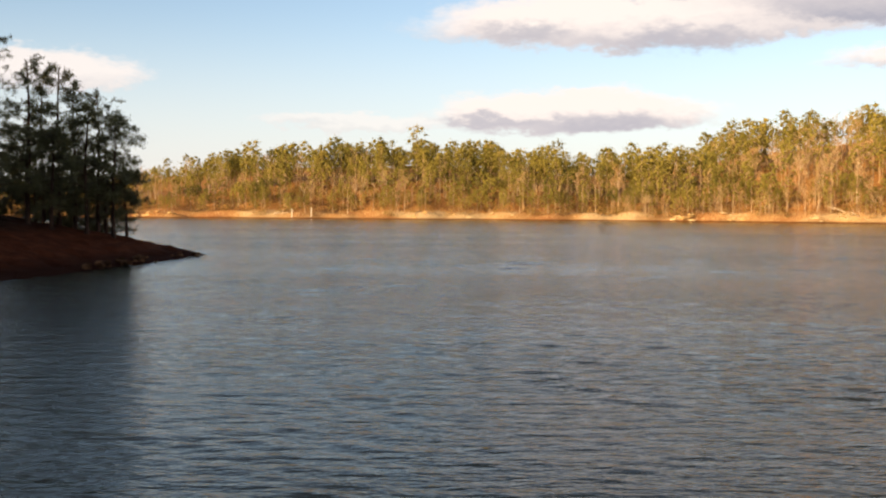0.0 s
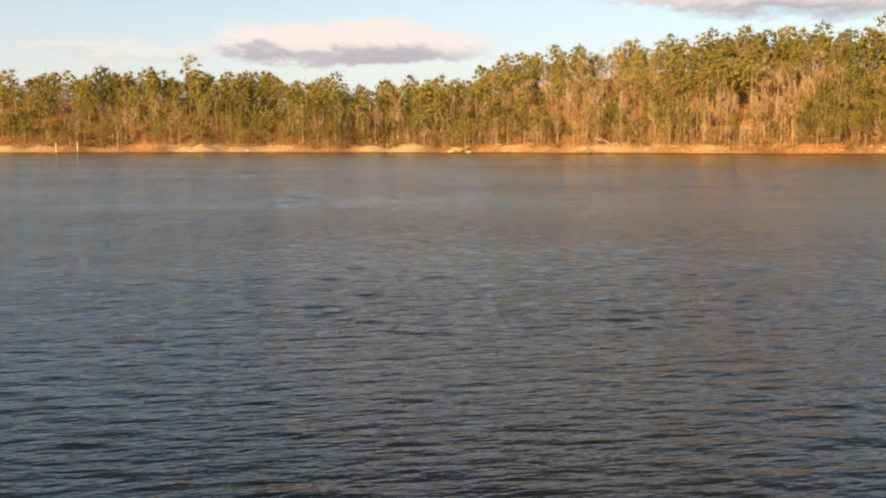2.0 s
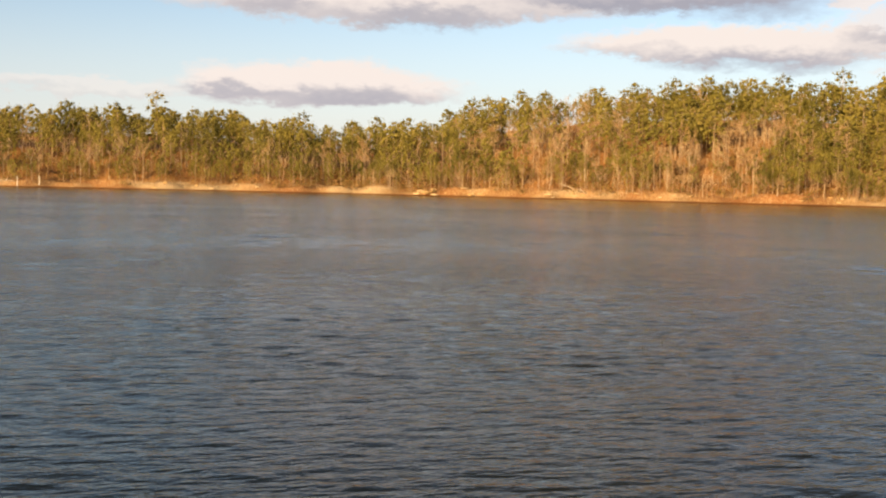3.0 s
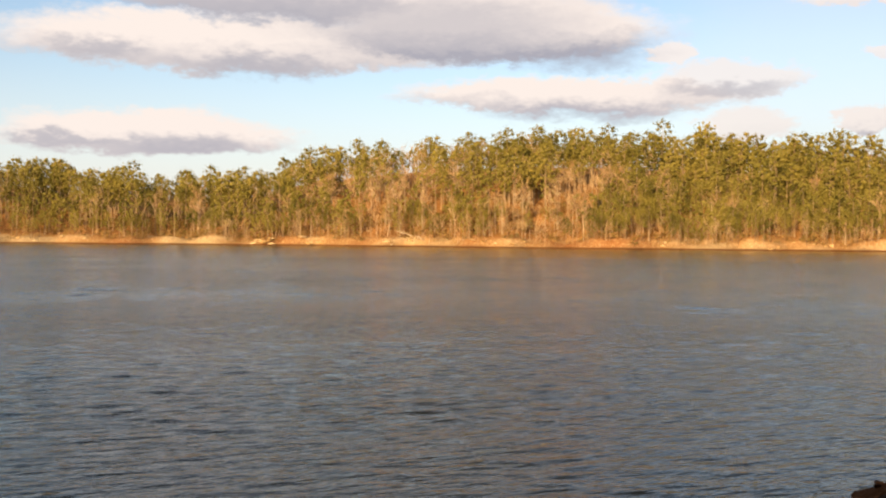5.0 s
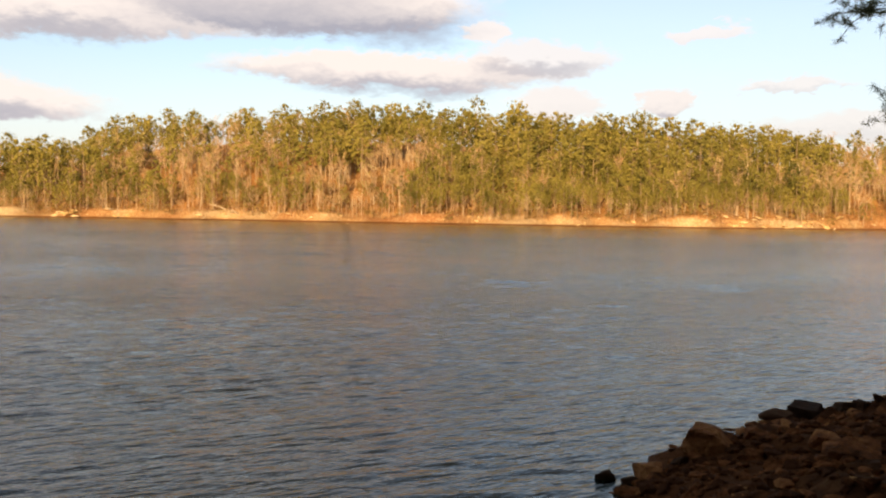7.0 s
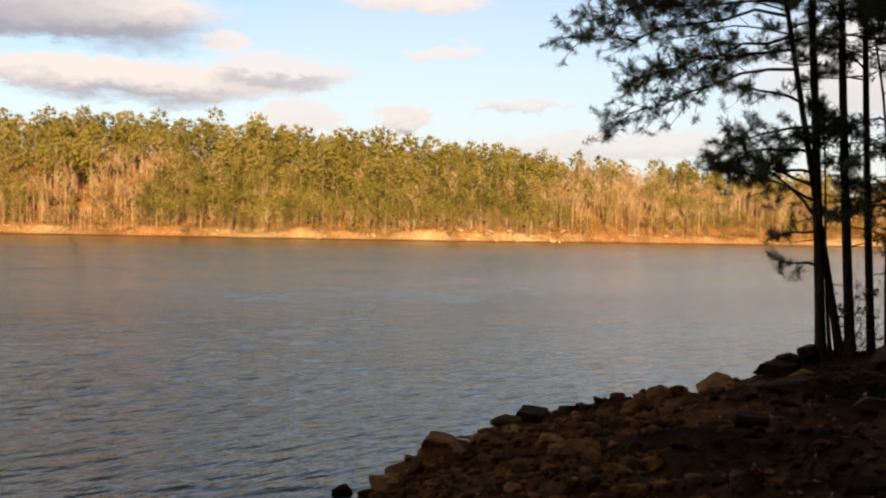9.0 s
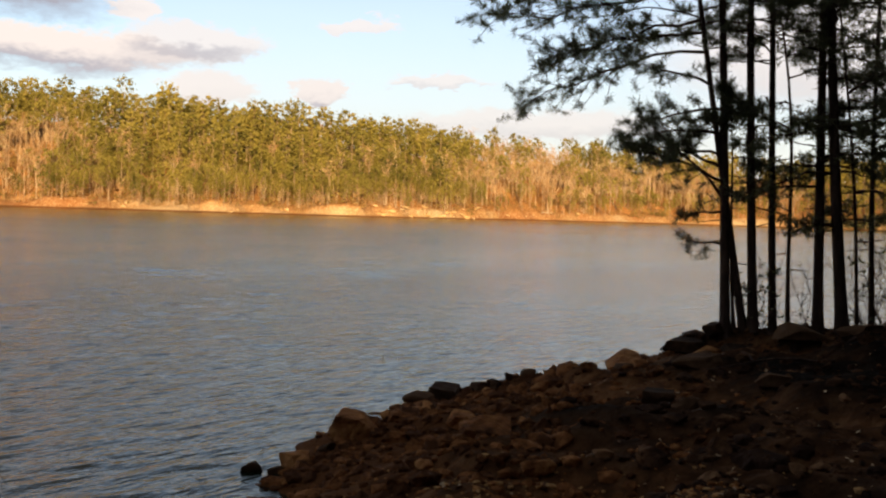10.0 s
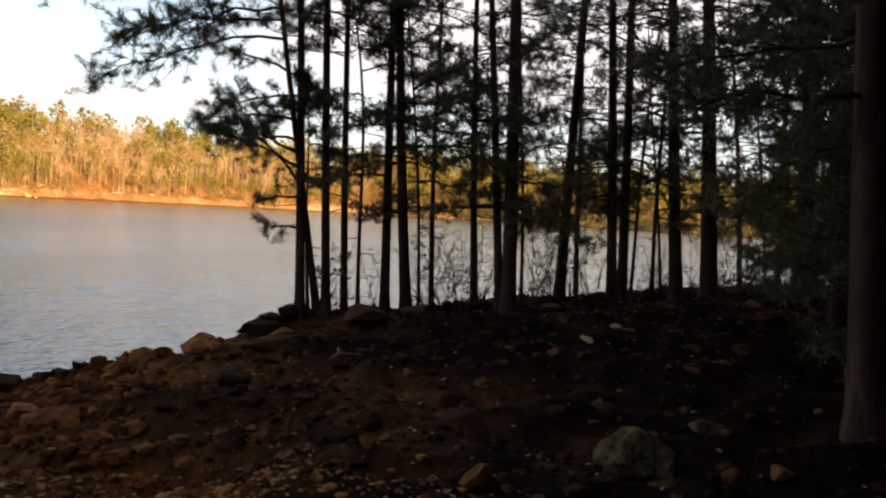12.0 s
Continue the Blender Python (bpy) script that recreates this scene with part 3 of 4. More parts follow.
def bare_tree(seed, height):
    """A leafless broadleaf: trunk with limbs, and a haze of twigs."""
    rs = np.random.RandomState(seed)
    wood, fine = Soup(), Soup()
    z = np.array([-0.5, height * 0.45, height * 0.95])
    bend = rs.normal(0, 0.5, (3, 2)) * np.array([[0], [0.5], [1]])
    wood.tube(np.column_stack([bend, z]), [0.13, 0.08, 0.02], 4)
    for i in range(8):
        zz = height * rs.uniform(0.35, 0.88)
        th = rs.uniform(0, 2 * np.pi)
        ln = (height - zz) * 0.45 + 0.9
        a = np.array([np.interp(zz, z, bend[:, 0]), np.interp(zz, z, bend[:, 1]), zz])
        b = a + ln * np.array([math.cos(th) * 0.62, math.sin(th) * 0.62, 0.8])
        wood.tube([a, b], [0.045, 0.012], 3)
        n = 9
        at = a + (b - a) * rs.uniform(0.3, 1.1, (n, 1))
        d = unit(rs.normal(0, 1, (n, 3)) + np.array([0, 0, 0.9]))
        s = unit(np.cross(d, rs.normal(0, 1, (n, 3)))) * 0.05
        ln2 = rs.uniform(0.7, 1.9, (n, 1))
        v = np.stack([at - s, at + s, at + d * ln2], 1).reshape(-1, 3)
        fine.add(v, np.arange(3 * n).reshape(-1, 3))
    return wood.arrays(), fine.arrays()


def shrub(seed):
    rs = np.random.RandomState(seed)
    n = 9
    c = rs.normal(0, 1, (n, 3)) * np.array([0.8, 0.8, 0.5]) + np.array([0, 0, 1.0])
    v, t = cards(rs, c, rs.uniform(0.7, 1.5, n), 9, 0.7, 0.45)
    return v, [t]


def scatter(template, places, turns, sizes):
    """Repeats of (verts, faces) at many places as one set of arrays."""
    v, faces = template
    c, s = np.cos(turns), np.sin(turns)
    x = (v[None, :, 0] * c[:, None] - v[None, :, 1] * s[:, None]) * sizes[:, None] + places[:, 0, None]
    y = (v[None, :, 0] * s[:, None] + v[None, :, 1] * c[:, None]) * sizes[:, None] + places[:, 1, None]
    z = v[None, :, 2] * sizes[:, None] + places[:, 2, None]
    out = np.stack([x, y, z], -1).reshape(-1, 3)
    step_ = np.arange(len(places)) * len(v)
    return out, [(f[None] + step_[:, None, None]).reshape(-1, f.shape[1]) for f in faces]


class Joined:
    def __init__(self):
        self.v, self.f, self.n = [], {3: [], 4: []}, 0

    def add(self, v, faces):
        for f in faces:
            self.f[f.shape[1]].append(f + self.n)
        self.v.append(v)
        self.n += len(v)

    def make(self, name, mat, parent=None, label="", smooth=False):
        f = [np.concatenate(g) for g in self.f.values() if g]
        return part(name, np.concatenate(self.v), f, mat, parent, label, smooth)


FAR_PINES = [far_pine(40 + i, 12.0 + 0.6 * i, full) for i, full in enumerate((0.0, 0.25, 0.6, 0.1, 0.05, 1.0, 0.2, 0.4, 0.1))]
SHADE_PINES = [far_pine(60 + i, 13.0 + i, 0.7, 4) for i in range(4)]
BARE = [bare_tree(70 + i, 9.5 + i) for i in range(5)]
SHRUBS = [shrub(90 + i) for i in range(4)]


def far_places(rs, count, s0, s1, az0=-28, az1=106):
    az = rs.uniform(az0, az1, count)
    d, _ = far_shore(az)
    r = d + s0 + (s1 - s0) * rs.uniform(0, 1, count)
    a = np.radians(az)
    x, y = r * np.sin(a), r * np.cos(a)
    return np.stack([x, y, land(x, y)], -1), az


def far_woods():
    """The woods across the lake: the 300 foremost pines one by one, the rest as one mass."""
    rs = np.random.RandomState(11)
    holder = new("far_woodland")
    tagged(holder, "sunlit mixed pine and bare hardwood forest on hills across the lake", "woodland", kind="stuff")
    pine_wood, pine_leaf, bare_wood, bare_twig, low, cove = Joined(), Joined(), Joined(), Joined(), Joined(), Joined()
    p, az = far_places(rs, 2450, 7, 80)
    crest, crest_az = far_places(rs, 560, 44, 72, -26, 80)
    p, az = np.concatenate([p, crest]), np.concatenate([az, crest_az])
    young, young_az = far_places(rs, 560, 5, 48, 32, 55)
    fringe, fringe_az = far_places(rs, 300, 4.5, 20, -20, 72)
    p, az = np.concatenate([p, young, fringe]), np.concatenate([az, young_az, fringe_az])
    small = np.arange(len(p)) >= len(p) - len(young) - len(fringe)
    inland = np.hypot(p[:, 0], p[:, 1]) - far_shore(az)[0]
    thin = waves(p[:, 0], p[:, 1], 21, 60)
    slope = step(14.5, 19.3, az) * step(48.2, 44.3, az)
    pine = thin + rs.normal(0, 0.6, len(p)) + 0.012 * (inland - 35) - slope * 0.4 * step(60, 25, inland) * step(38, 30, az) + 0.85 * step(31, 36, az) * step(54.9, 52, az) + 0.4 * step(20, 14.5, az) > -0.42
    pine &= ~((az > 54) & (az < 59.7) & (rs.rand(len(p)) < 0.55))
    pine |= small | (az > 72)
    front = np.where(pine & ~small & (az > -23) & (az < 77), inland, 1e9)
    single = np.zeros(len(p), bool)
    single[np.argsort(front)[:300]] = True
    kinds = np.arange(len(p)) % len(FAR_PINES)
    leafy = small | (((az > 34) & (az < 54.9)) | (inland < 26) | (az < 14)) & (rs.rand(len(p)) < 0.7)
    kinds = np.where(leafy, np.array([2, 5, 7])[kinds % 3], kinds)
    for k, (w, c) in enumerate(FAR_PINES):
        m = pine & ~single & (kinds == k)
        n = int(m.sum())
        turn, size = rs.uniform(0, 6.28, n), rs.uniform(0.72, 1.2, n) * (0.5 + 0.5 * step(-21, -10, az[m])) * np.where(small[m], 0.52, 1.0)
        pine_wood.add(*scatter(w, p[m], turn, size))
        pine_leaf.add(*scatter(c, p[m], turn, size))
        first = None
        for q, q_az in zip(p[single & (kinds == k)], az[single & (kinds == k)]):
            size = rs.uniform(0.4, 0.95) * (0.5 + 0.5 * float(step(-21, -10, q_az)))
            place = Matrix.LocRotScale(q, Euler((0, 0, rs.uniform(0, 6.28))), None)
            if first is None:
                first = new("pine_tree")
                tagged(first, "green pine at the edge of the far woods above the bank", "tree", "far bank pines")
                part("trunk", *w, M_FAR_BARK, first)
                part("crown", *c, M_FAR_PINE, first, smooth=True)
                one = first
                one.matrix_basis = place
            else:
                one = copy_thing(first, place)
            one.scale = (size, size, size)
    for at, back, size in ((37.7, 62, 1.72), (44.2, 62, 1.3), (44.6, 63, 1.28), (29.95, 60, 1.3), (29.2, 61, 1.28), (-1.45, 60, 1.35), (35.35, 60, 1.28), (42.77, 62, 1.3)):
        d = float(far_shore(np.array([at]))[0][0]) + back
        x, y = d * math.sin(radians(at)), d * math.cos(radians(at))
        one = new("pine_tree")
        tagged(one, "tall pine standing out above the far tree line", "tree", "tall ridge pines")
        w, c = FAR_PINES[int(at) % len(FAR_PINES)]
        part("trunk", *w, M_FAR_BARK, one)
        part("crown", *c, M_FAR_PINE, one, smooth=True)
        one.location, one.scale = (x, y, float(land(x, y))), (size, size, size)
    b, b_az = far_places(rs, 1000, 6, 74)
    b = b[(b_az > -14) & (b_az < 72) & (((b_az > 13) & (b_az < 36)) | (b_az > 54) | (rs.rand(len(b)) < 0.3))]
    ridge, _ = far_places(rs, 260, 22, 76, 53, 67.5)
    p2 = np.concatenate([p[~pine], b, ridge])
    for k, (w, c) in enumerate(BARE):
        q = p2[k::len(BARE)]
        turn, size = rs.uniform(0, 6.28, len(q)), rs.uniform(0.65, 1.25, len(q))
        bare_wood.add(*scatter(w, q, turn, size))
        bare_twig.add(*scatter(c, q, turn, size))
    saplings, _ = far_places(np.random.RandomState(12), 420, 3.5, 15, 10, 54)
    for k, (w, c) in enumerate(BARE):
        q = saplings[k::len(BARE)]
        turn, size = rs.uniform(0, 6.28, len(q)), rs.uniform(0.28, 0.6, len(q))
        bare_wood.add(*scatter(w, q, turn, size))
        bare_twig.add(*scatter(c, q, turn, size))
    u, _ = far_places(rs, 2000, 3.6, 40)
    for k, sh in enumerate(SHRUBS):
        q = u[k::len(SHRUBS)]
        low.add(*scatter(sh, q, rs.uniform(0, 6.28, len(q)), rs.uniform(0.4, 1.5, len(q))))
    # Added dark green shrubs cover the bright bank, standing in for its shade.
    edge, _ = far_places(rs, 700, 0.4, 9, 73.5, 102)
    for k, sh in enumerate(SHRUBS):
        q = edge[k::len(SHRUBS)]
        cove.add(*scatter(sh, q, rs.uniform(0, 6.28, len(q)), rs.uniform(0.7, 1.7, len(q))))
    cove.make("shade_dark_thicket", M_NEEDLE, holder)
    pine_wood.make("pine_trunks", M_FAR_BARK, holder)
    pine_leaf.make("pine_crowns", M_FAR_PINE, holder, smooth=True)
    bare_wood.make("bare_trunks", M_PALE_BARK, holder)
    bare_twig.make("bare_twigs", M_TWIG, holder)
    low.make("undergrowth", M_SHRUB, holder)


far_woods()


def tufts(rs, soup, centres, ways, length, width, per):
    """Fans of needles at the ends of twigs."""
    n = len(centres) * per
    c, d = np.repeat(centres, per, axis=0), np.repeat(ways, per, axis=0)
    d = unit(d * 0.4 + rs.normal(0, 1, (n, 3)) * 0.72 + np.array([0, 0, 0.12]))
    s = unit(np.cross(d, rs.normal(0, 1, (n, 3)))) * width
    c = c - np.repeat(ways, per, axis=0) * rs.uniform(-0.2, 1.5, (n, 1)) * length + rs.normal(0, 0.12, (n, 3)) * length
    v = np.stack([c - s, c + s, c + d * length * rs.uniform(0.65, 1.1, (n, 1))], 1).reshape(-1, 3)
    soup.add(v, np.arange(3 * n).reshape(-1, 3))


def limb(rs, wood, leaf, root, az, length, rise, droop, thick, needle, width, per, twigs=7, sides=5, bare=False):
    """A bough that rises, sags and turns up at its tip, with forked side twigs that carry tufts."""
    u = np.linspace(0, 1, 8)
    a = radians(az)
    side = rs.normal(0, 0.24, 8).cumsum() * 0.5 * length / 3
    side -= side[0]
    out = u * length
    z = rise * out - droop * out ** 2 / max(length, 0.1) + 0.2 * length * np.clip(u - 0.75, 0, 1) + rs.normal(0, 0.06, 8).cumsum() * length / 3
    z -= z[0]
    pts = np.stack([root[0] + out * math.sin(a) + side * math.cos(a), root[1] + out * math.cos(a) - side * math.sin(a), root[2] + z], -1)
    wood.tube(pts, thick * (1 - 0.88 * u) + 0.003, sides)
    ends, ways = [pts[-1]], [unit(pts[-1] - pts[-2])]
    for i in range(twigs):
        t = 0.25 + 0.75 * (i + rs.uniform(0, 1)) / twigs
        k = min(int(t * 7), 6)
        at = pts[k] + (pts[k + 1] - pts[k]) * (t * 7 - k)
        along = unit(pts[k + 1] - pts[k])
        across = unit(np.cross(along, np.array([0, 0, 1.0]))) * (1 if i % 2 else -1)
        d = unit(along * rs.uniform(0.3, 0.9) + across * rs.uniform(0.2, 1.0) + np.array([0, 0, rs.uniform(-0.55, 0.6)]))
        ln = (0.25 + length * rs.uniform(0.08, 0.26)) * (1.15 - 0.45 * t)
        mid = at + d * ln * 0.5 + rs.normal(0, 0.04, 3) * ln
        tip = mid + unit(d + rs.normal(0, 0.25, 3)) * ln * 0.5
        if not bare:
            wood.tube([at, mid, tip], [thick * 0.22 + 0.003, thick * 0.15 + 0.003, 0.004], 3)
        for base, f in ((mid, 0.0), (mid, 0.55), (tip, 0.0)):
            fork = unit(d + rs.normal(0, 0.75, 3) + np.array([0, 0, 0.15]))
            g = base + fork * rs.uniform(0.06, 0.3) * ln if f or base is mid else base
            ends.append(g)
            ways.append(fork)
    tufts(rs, leaf, np.array(ends), np.array(ways), needle, width, per)


def pine(x, y, diam, height, crown_from, seed, lean=(0.0, 0.0), bend=0.15, boughs=22, reach=2.2, needle=0.2, width=0.011, per=20, twigs=7, sides=9, stubs=5, extra=(), label="", group="", sink=0.25, leafy=True):
    """A pine with bark trunk, boughs and needle tufts. extra: boughs of its own as (height, azimuth, length, rise, droop)."""
    rs = np.random.RandomState(seed)
    tree = new("pine_tree")
    ground = float(land(x, y))
    tree.location = (x, y, ground)
    tagged(tree, label or "tall dark pine with bare lower trunk on the bank", "tree", group)
    wood, leaf = Soup(), Soup()
    boughs_apart = group == "pines on the rocky point"
    limbs = []

    def arm():
        """The mesh that takes the next bough: its own on the point, the trunk's elsewhere."""
        if not boughs_apart:
            return wood
        limbs.append(Soup())
        return limbs[-1]

    zz = np.concatenate([[-sink, 0.0, 0.25], np.linspace(0.8, height, 12)])
    u = np.clip(zz / height, 0, 1)
    wx = lean[0] * zz + bend * np.sin(u * 5 + rs.uniform(0, 6)) * u
    wy = lean[1] * zz + bend * np.sin(u * 4 + rs.uniform(0, 6)) * u
    r = diam / 2 * (1 - 0.8 * u) * (1 + 0.3 * np.exp(-np.clip(zz, 0, 9) / 0.22))
    wood.tube(np.stack([wx, wy, zz], -1), r, sides)
    at = lambda z: np.array([np.interp(z, zz, wx), np.interp(z, zz, wy), z])
    for i in range(boughs):
        f = ((i + rs.uniform(0, 0.8)) / boughs) ** 1.35
        z = crown_from + (height * 0.98 - crown_from) * f
        ln = reach * (0.35 + 0.65 * np.sin(np.pi * min(1, 0.25 + 0.75 * f)) ** 0.8) * rs.uniform(0.6, 1.1)
        limb(rs, arm(), leaf, at(z), rs.uniform(0, 360), ln, rs.uniform(0.05, 0.5), rs.uniform(0.1, 0.45), max(0.013, 0.085 * diam * (1.1 - 0.6 * f)), needle, width, per, twigs if z < 7.0 else max(2, twigs // 3), 5 if sides > 6 and z < 7 else 4, sides < 7 or z > 7)
    for i in range(6):
        limb(rs, arm(), leaf, at(height * (0.86 + 0.025 * i)), rs.uniform(0, 360), reach * rs.uniform(0.22, 0.36), 0.6, 0.1, 0.02, needle, width, per, 4)
    tufts(rs, leaf, np.repeat(at(height)[None], 3, axis=0), np.tile([[0, 0, 1.0]], (3, 1)), needle, width, per)
    for z, az, ln, rise, droop in extra:
        limb(rs, arm(), leaf, at(z), az, ln, rise, droop, 0.024, needle, width, per, int((4 if ln > 1.0 else 1) + (9 if ln > 1.55 else 6) * ln))
    for i in range(stubs):
        z = rs.uniform(0.3, 1.0) * crown_from
        a = rs.uniform(0, 6.28)
        p0 = at(z)
        ln = rs.uniform(0.15, 0.7)
        wood.tube([p0, p0 + ln * np.array([math.cos(a), math.sin(a), rs.uniform(-0.2, 0.3)])], [0.014, 0.006], 3)
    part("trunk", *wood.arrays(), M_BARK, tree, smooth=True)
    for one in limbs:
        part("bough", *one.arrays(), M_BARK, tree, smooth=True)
    if leaf.n and leafy:
        part("crown", *leaf.arrays(), M_NEEDLE, tree, "dark green needle tufts")
    return tree


# ---- the pine point beside the camera ----
def spot(az, d):
    return d * math.sin(radians(az)) + 0.31, d * math.cos(radians(az)) + 0.36


POINT = "pines on the rocky point"


def point_pine(az, d, diam, height, crown_from, seed, lean=0.0, **more):
    """A pine of the point; lean: metres that its stem goes to the right per metre of height, as seen from the clearing."""
    x, y = spot(az, d)
    a = radians(az)
    outer = az < 71.5
    more.setdefault("boughs", 34 if outer else 26)
    more.setdefault("per", 50 if outer else 19)
    more.setdefault("twigs", 7)
    more.setdefault("width", 0.0048 if outer else 0.0085)
    more.setdefault("needle", 0.125)
    more.setdefault("reach", 1.9)
    if 71.5 < az < 97 and "extra" not in more and height > 7:
        rs = np.random.RandomState(seed + 900)
        more["extra"] = [(rs.uniform(1.4, 4.0), rs.uniform(0, 360), rs.uniform(0.8, 1.8), rs.uniform(-0.1, 0.3), rs.uniform(0.1, 0.4)) for _ in range(5)]
    return pine(x, y, diam, height, crown_from, seed, (lean * math.cos(a), -lean * math.sin(a)), group=POINT, **more)


THIN = "thin crooked young pine among taller trunks"
STOUT = "stout dark pine trunk on the point"
point_pine(68.58, 16.05, 0.155, 12.5, 5.6, 201, -0.048, bend=0.06, boughs=20, reach=2.2,
           extra=((1.35, -22, 0.62, 0.12, 0.05), (2.0, -22, 1.35, 1.25, 0.35), (2.3, -42, 1.5, 0.35, 0.15), (2.7, -12, 1.6, 0.2, 0.15), (3.0, -30, 1.5, 0.15, 0.2), (2.5, -25, 1.2, 0.6, 0.4), (1.85, -18, 0.65, 0.2, 0.3), (3.4, -35, 1.3, 0.1, 0.2)),
           label="slim dark pine at the water with a low bough")
point_pine(69.04, 16.1, 0.06, 3.6, 2.6, 232, -0.075, boughs=5, reach=0.7, label=THIN, extra=())
point_pine(69.51, 16.15, 0.125, 9.5, 4.6, 202, -0.168, bend=0.05, boughs=12, reach=2.2, twigs=8,
           extra=((4.2, -24, 2.75, 0.05, 0.45), (4.5, -40, 2.4, 0.06, 0.3), (4.7, -12, 2.5, 0.08, 0.26), (5.0, -22, 3.3, 0.06, 0.18), (5.3, -34, 2.9, 0.05, 0.2), (5.6, -8, 2.7, 0.05, 0.15), (5.9, -26, 2.8, 0.0, 0.1), (5.2, -55, 2.2, 0.1, 0.2), (3.7, -48, 1.4, 0.4, 0.25)),
           label="small leaning pine with long drooping boughs reaching over the lake")
point_pine(70.01, 16.15, 0.15, 13.0, 4.6, 203, -0.045, bend=0.07)
point_pine(71.05, 16.7, 0.13, 12.0, 4.2, 204, -0.046, bend=0.07)
point_pine(71.8, 16.8, 0.075, 6.5, 3.0, 205, -0.058, bend=0.2, boughs=12, reach=1.0, label=THIN)
point_pine(73.29, 16.85, 0.165, 13.0, 4.3, 206, -0.028, bend=0.08)
point_pine(74.5, 16.7, 0.19, 12.5, 4.2, 207, -0.078, bend=0.2)
point_pine(75.2, 16.9, 0.06, 7.5, 3.0, 208, -0.07, boughs=12, reach=1.1, label=THIN)
point_pine(75.92, 17.7, 0.10, 10.0, 2.8, 209, -0.036, reach=1.6)
point_pine(78.33, 17.0, 0.13, 11.0, 2.8, 210, -0.056, reach=1.9)
point_pine(79.75, 16.7, 0.15, 12.0, 3.8, 211, -0.085, bend=0.06)
point_pine(80.25, 16.5, 0.245, 15.0, 4.4, 212, -0.03, bend=0.06, label=STOUT)
point_pine(80.95, 18.6, 0.075, 8.5, 2.6, 213, -0.04, reach=1.4, boughs=14)
point_pine(83.05, 19.6, 0.22, 13.0, 4.0, 214, 0.024, bend=0.06, label="leaning dark pine on the point")
point_pine(84.0, 21.2, 0.12, 10.0, 3.0, 215, -0.046)
point_pine(85.95, 19.8, 0.21, 14.0, 4.0, 216, -0.058, bend=0.06)
point_pine(86.5, 20.2, 0.215, 13.5, 4.6, 217, -0.027, bend=0.06)
point_pine(86.95, 21.8, 0.08, 9.0, 3.4, 218, 0.042, boughs=14, reach=1.5, label=THIN)
point_pine(88.1, 21.9, 0.10, 8.0, 3.0, 219, -0.003, boughs=14, reach=1.6)
point_pine(88.55, 22.2, 0.07, 7.0, 3.0, 233, -0.09, boughs=12, reach=1.4, label=THIN)
point_pine(89.44, 21.6, 0.29, 14.0, 3.4, 220, -0.077, bend=0.06, reach=2.6)
point_pine(91.17, 22.8, 0.39, 15.0, 3.6, 221, -0.06, bend=0.06, reach=2.8, label=STOUT)
point_pine(92.75, 27.5, 0.15, 10.0, 3.6, 222, -0.09)
point_pine(94.05, 28.5, 0.09, 9.0, 3.4, 223, -0.1, boughs=14)
point_pine(94.66, 27.0, 0.16, 12.0, 4.4, 234, -0.018, boughs=20)
point_pine(95.95, 23.5, 0.44, 15.0, 3.8, 224, -0.03, reach=3.6, label=STOUT)
point_pine(97.6, 22.0, 0.26, 14.0, 4.0, 225, -0.05, reach=2.8)
point_pine(99.55, 8.5, 0.30, 15.0, 4.5, 226, -0.05, bend=0.06, reach=4.2, boughs=30, extra=((2.6, 330, 1.6, 0.1, 0.3), (3.1, 20, 1.9, 0.1, 0.3), (3.5, 280, 2.0, 0.1, 0.35), (3.9, 0, 2.2, 0.1, 0.3), (4.2, 310, 2.4, 0.1, 0.3)), label="stout pine trunk close to the clearing")
point_pine(101.6, 13.5, 0.30, 14.0, 5.2, 227, -0.03, reach=4.0, boughs=30)
point_pine(105.0, 16.6, 0.30, 14.0, 4.6, 228, -0.03, reach=3.0)
point_pine(100.5, 25.0, 0.28, 13.0, 2.6, 229, -0.03, reach=3.0)
# Two pines out of view, with long boughs added to darken the clearing.
point_pine(108.0, 10.4, 0.30, 14.0, 4.0, 230, -0.03, reach=4.2, boughs=30)
point_pine(117.5, 6.7, 0.30, 14.0, 4.4, 231, -0.03, reach=4.2, boughs=30)

for k, (az, d) in enumerate([(95.6, 25.5), (96.6, 24), (98.2, 22), (99.6, 19), (101.6, 21), (103.5, 15.6), (98.7, 13.0), (100.6, 11.4)]):
    point_pine(az, d, 0.12, 4.0 + (k % 3), 0.7, 250 + k, reach=1.9, boughs=26, per=22, needle=0.15, width=0.009, label="low bushy young pine in deep shade")

for k, (az, d) in enumerate([(97.6, 17.5), (99.0, 15.0), (100.2, 17.0), (101.8, 12.6), (103.2, 14.0), (104.8, 12.0)]):
    point_pine(az, d, 0.14, 7.5 + (k % 3), 0.9, 290 + k, reach=2.4, boughs=34, per=20, needle=0.18, width=0.013, label="dense dark young pine in deep shade")

# Pines outside the view, added to block skylight over the clearing.
for k, (x, y) in enumerate([(2.5, -3.0), (6.2, -4.2), (-2.5, -3.2), (10.5, -5.5), (4.0, -7.5), (14.5, -6.5), (-6.0, -2.5), (-1.2, -1.7), (8.4, -2.9), (12.2, -4.4)]):
    pine(x, y, 0.34, 14.0, 5.6, 270 + k, boughs=52, reach=6.6, needle=0.42, width=0.075, per=6, twigs=12, group="pines over the clearing", label="unseen tall pine added to shade the clearing with its boughs")

# ---- the headland across the cove ----
HEAD = "pines on the headland"


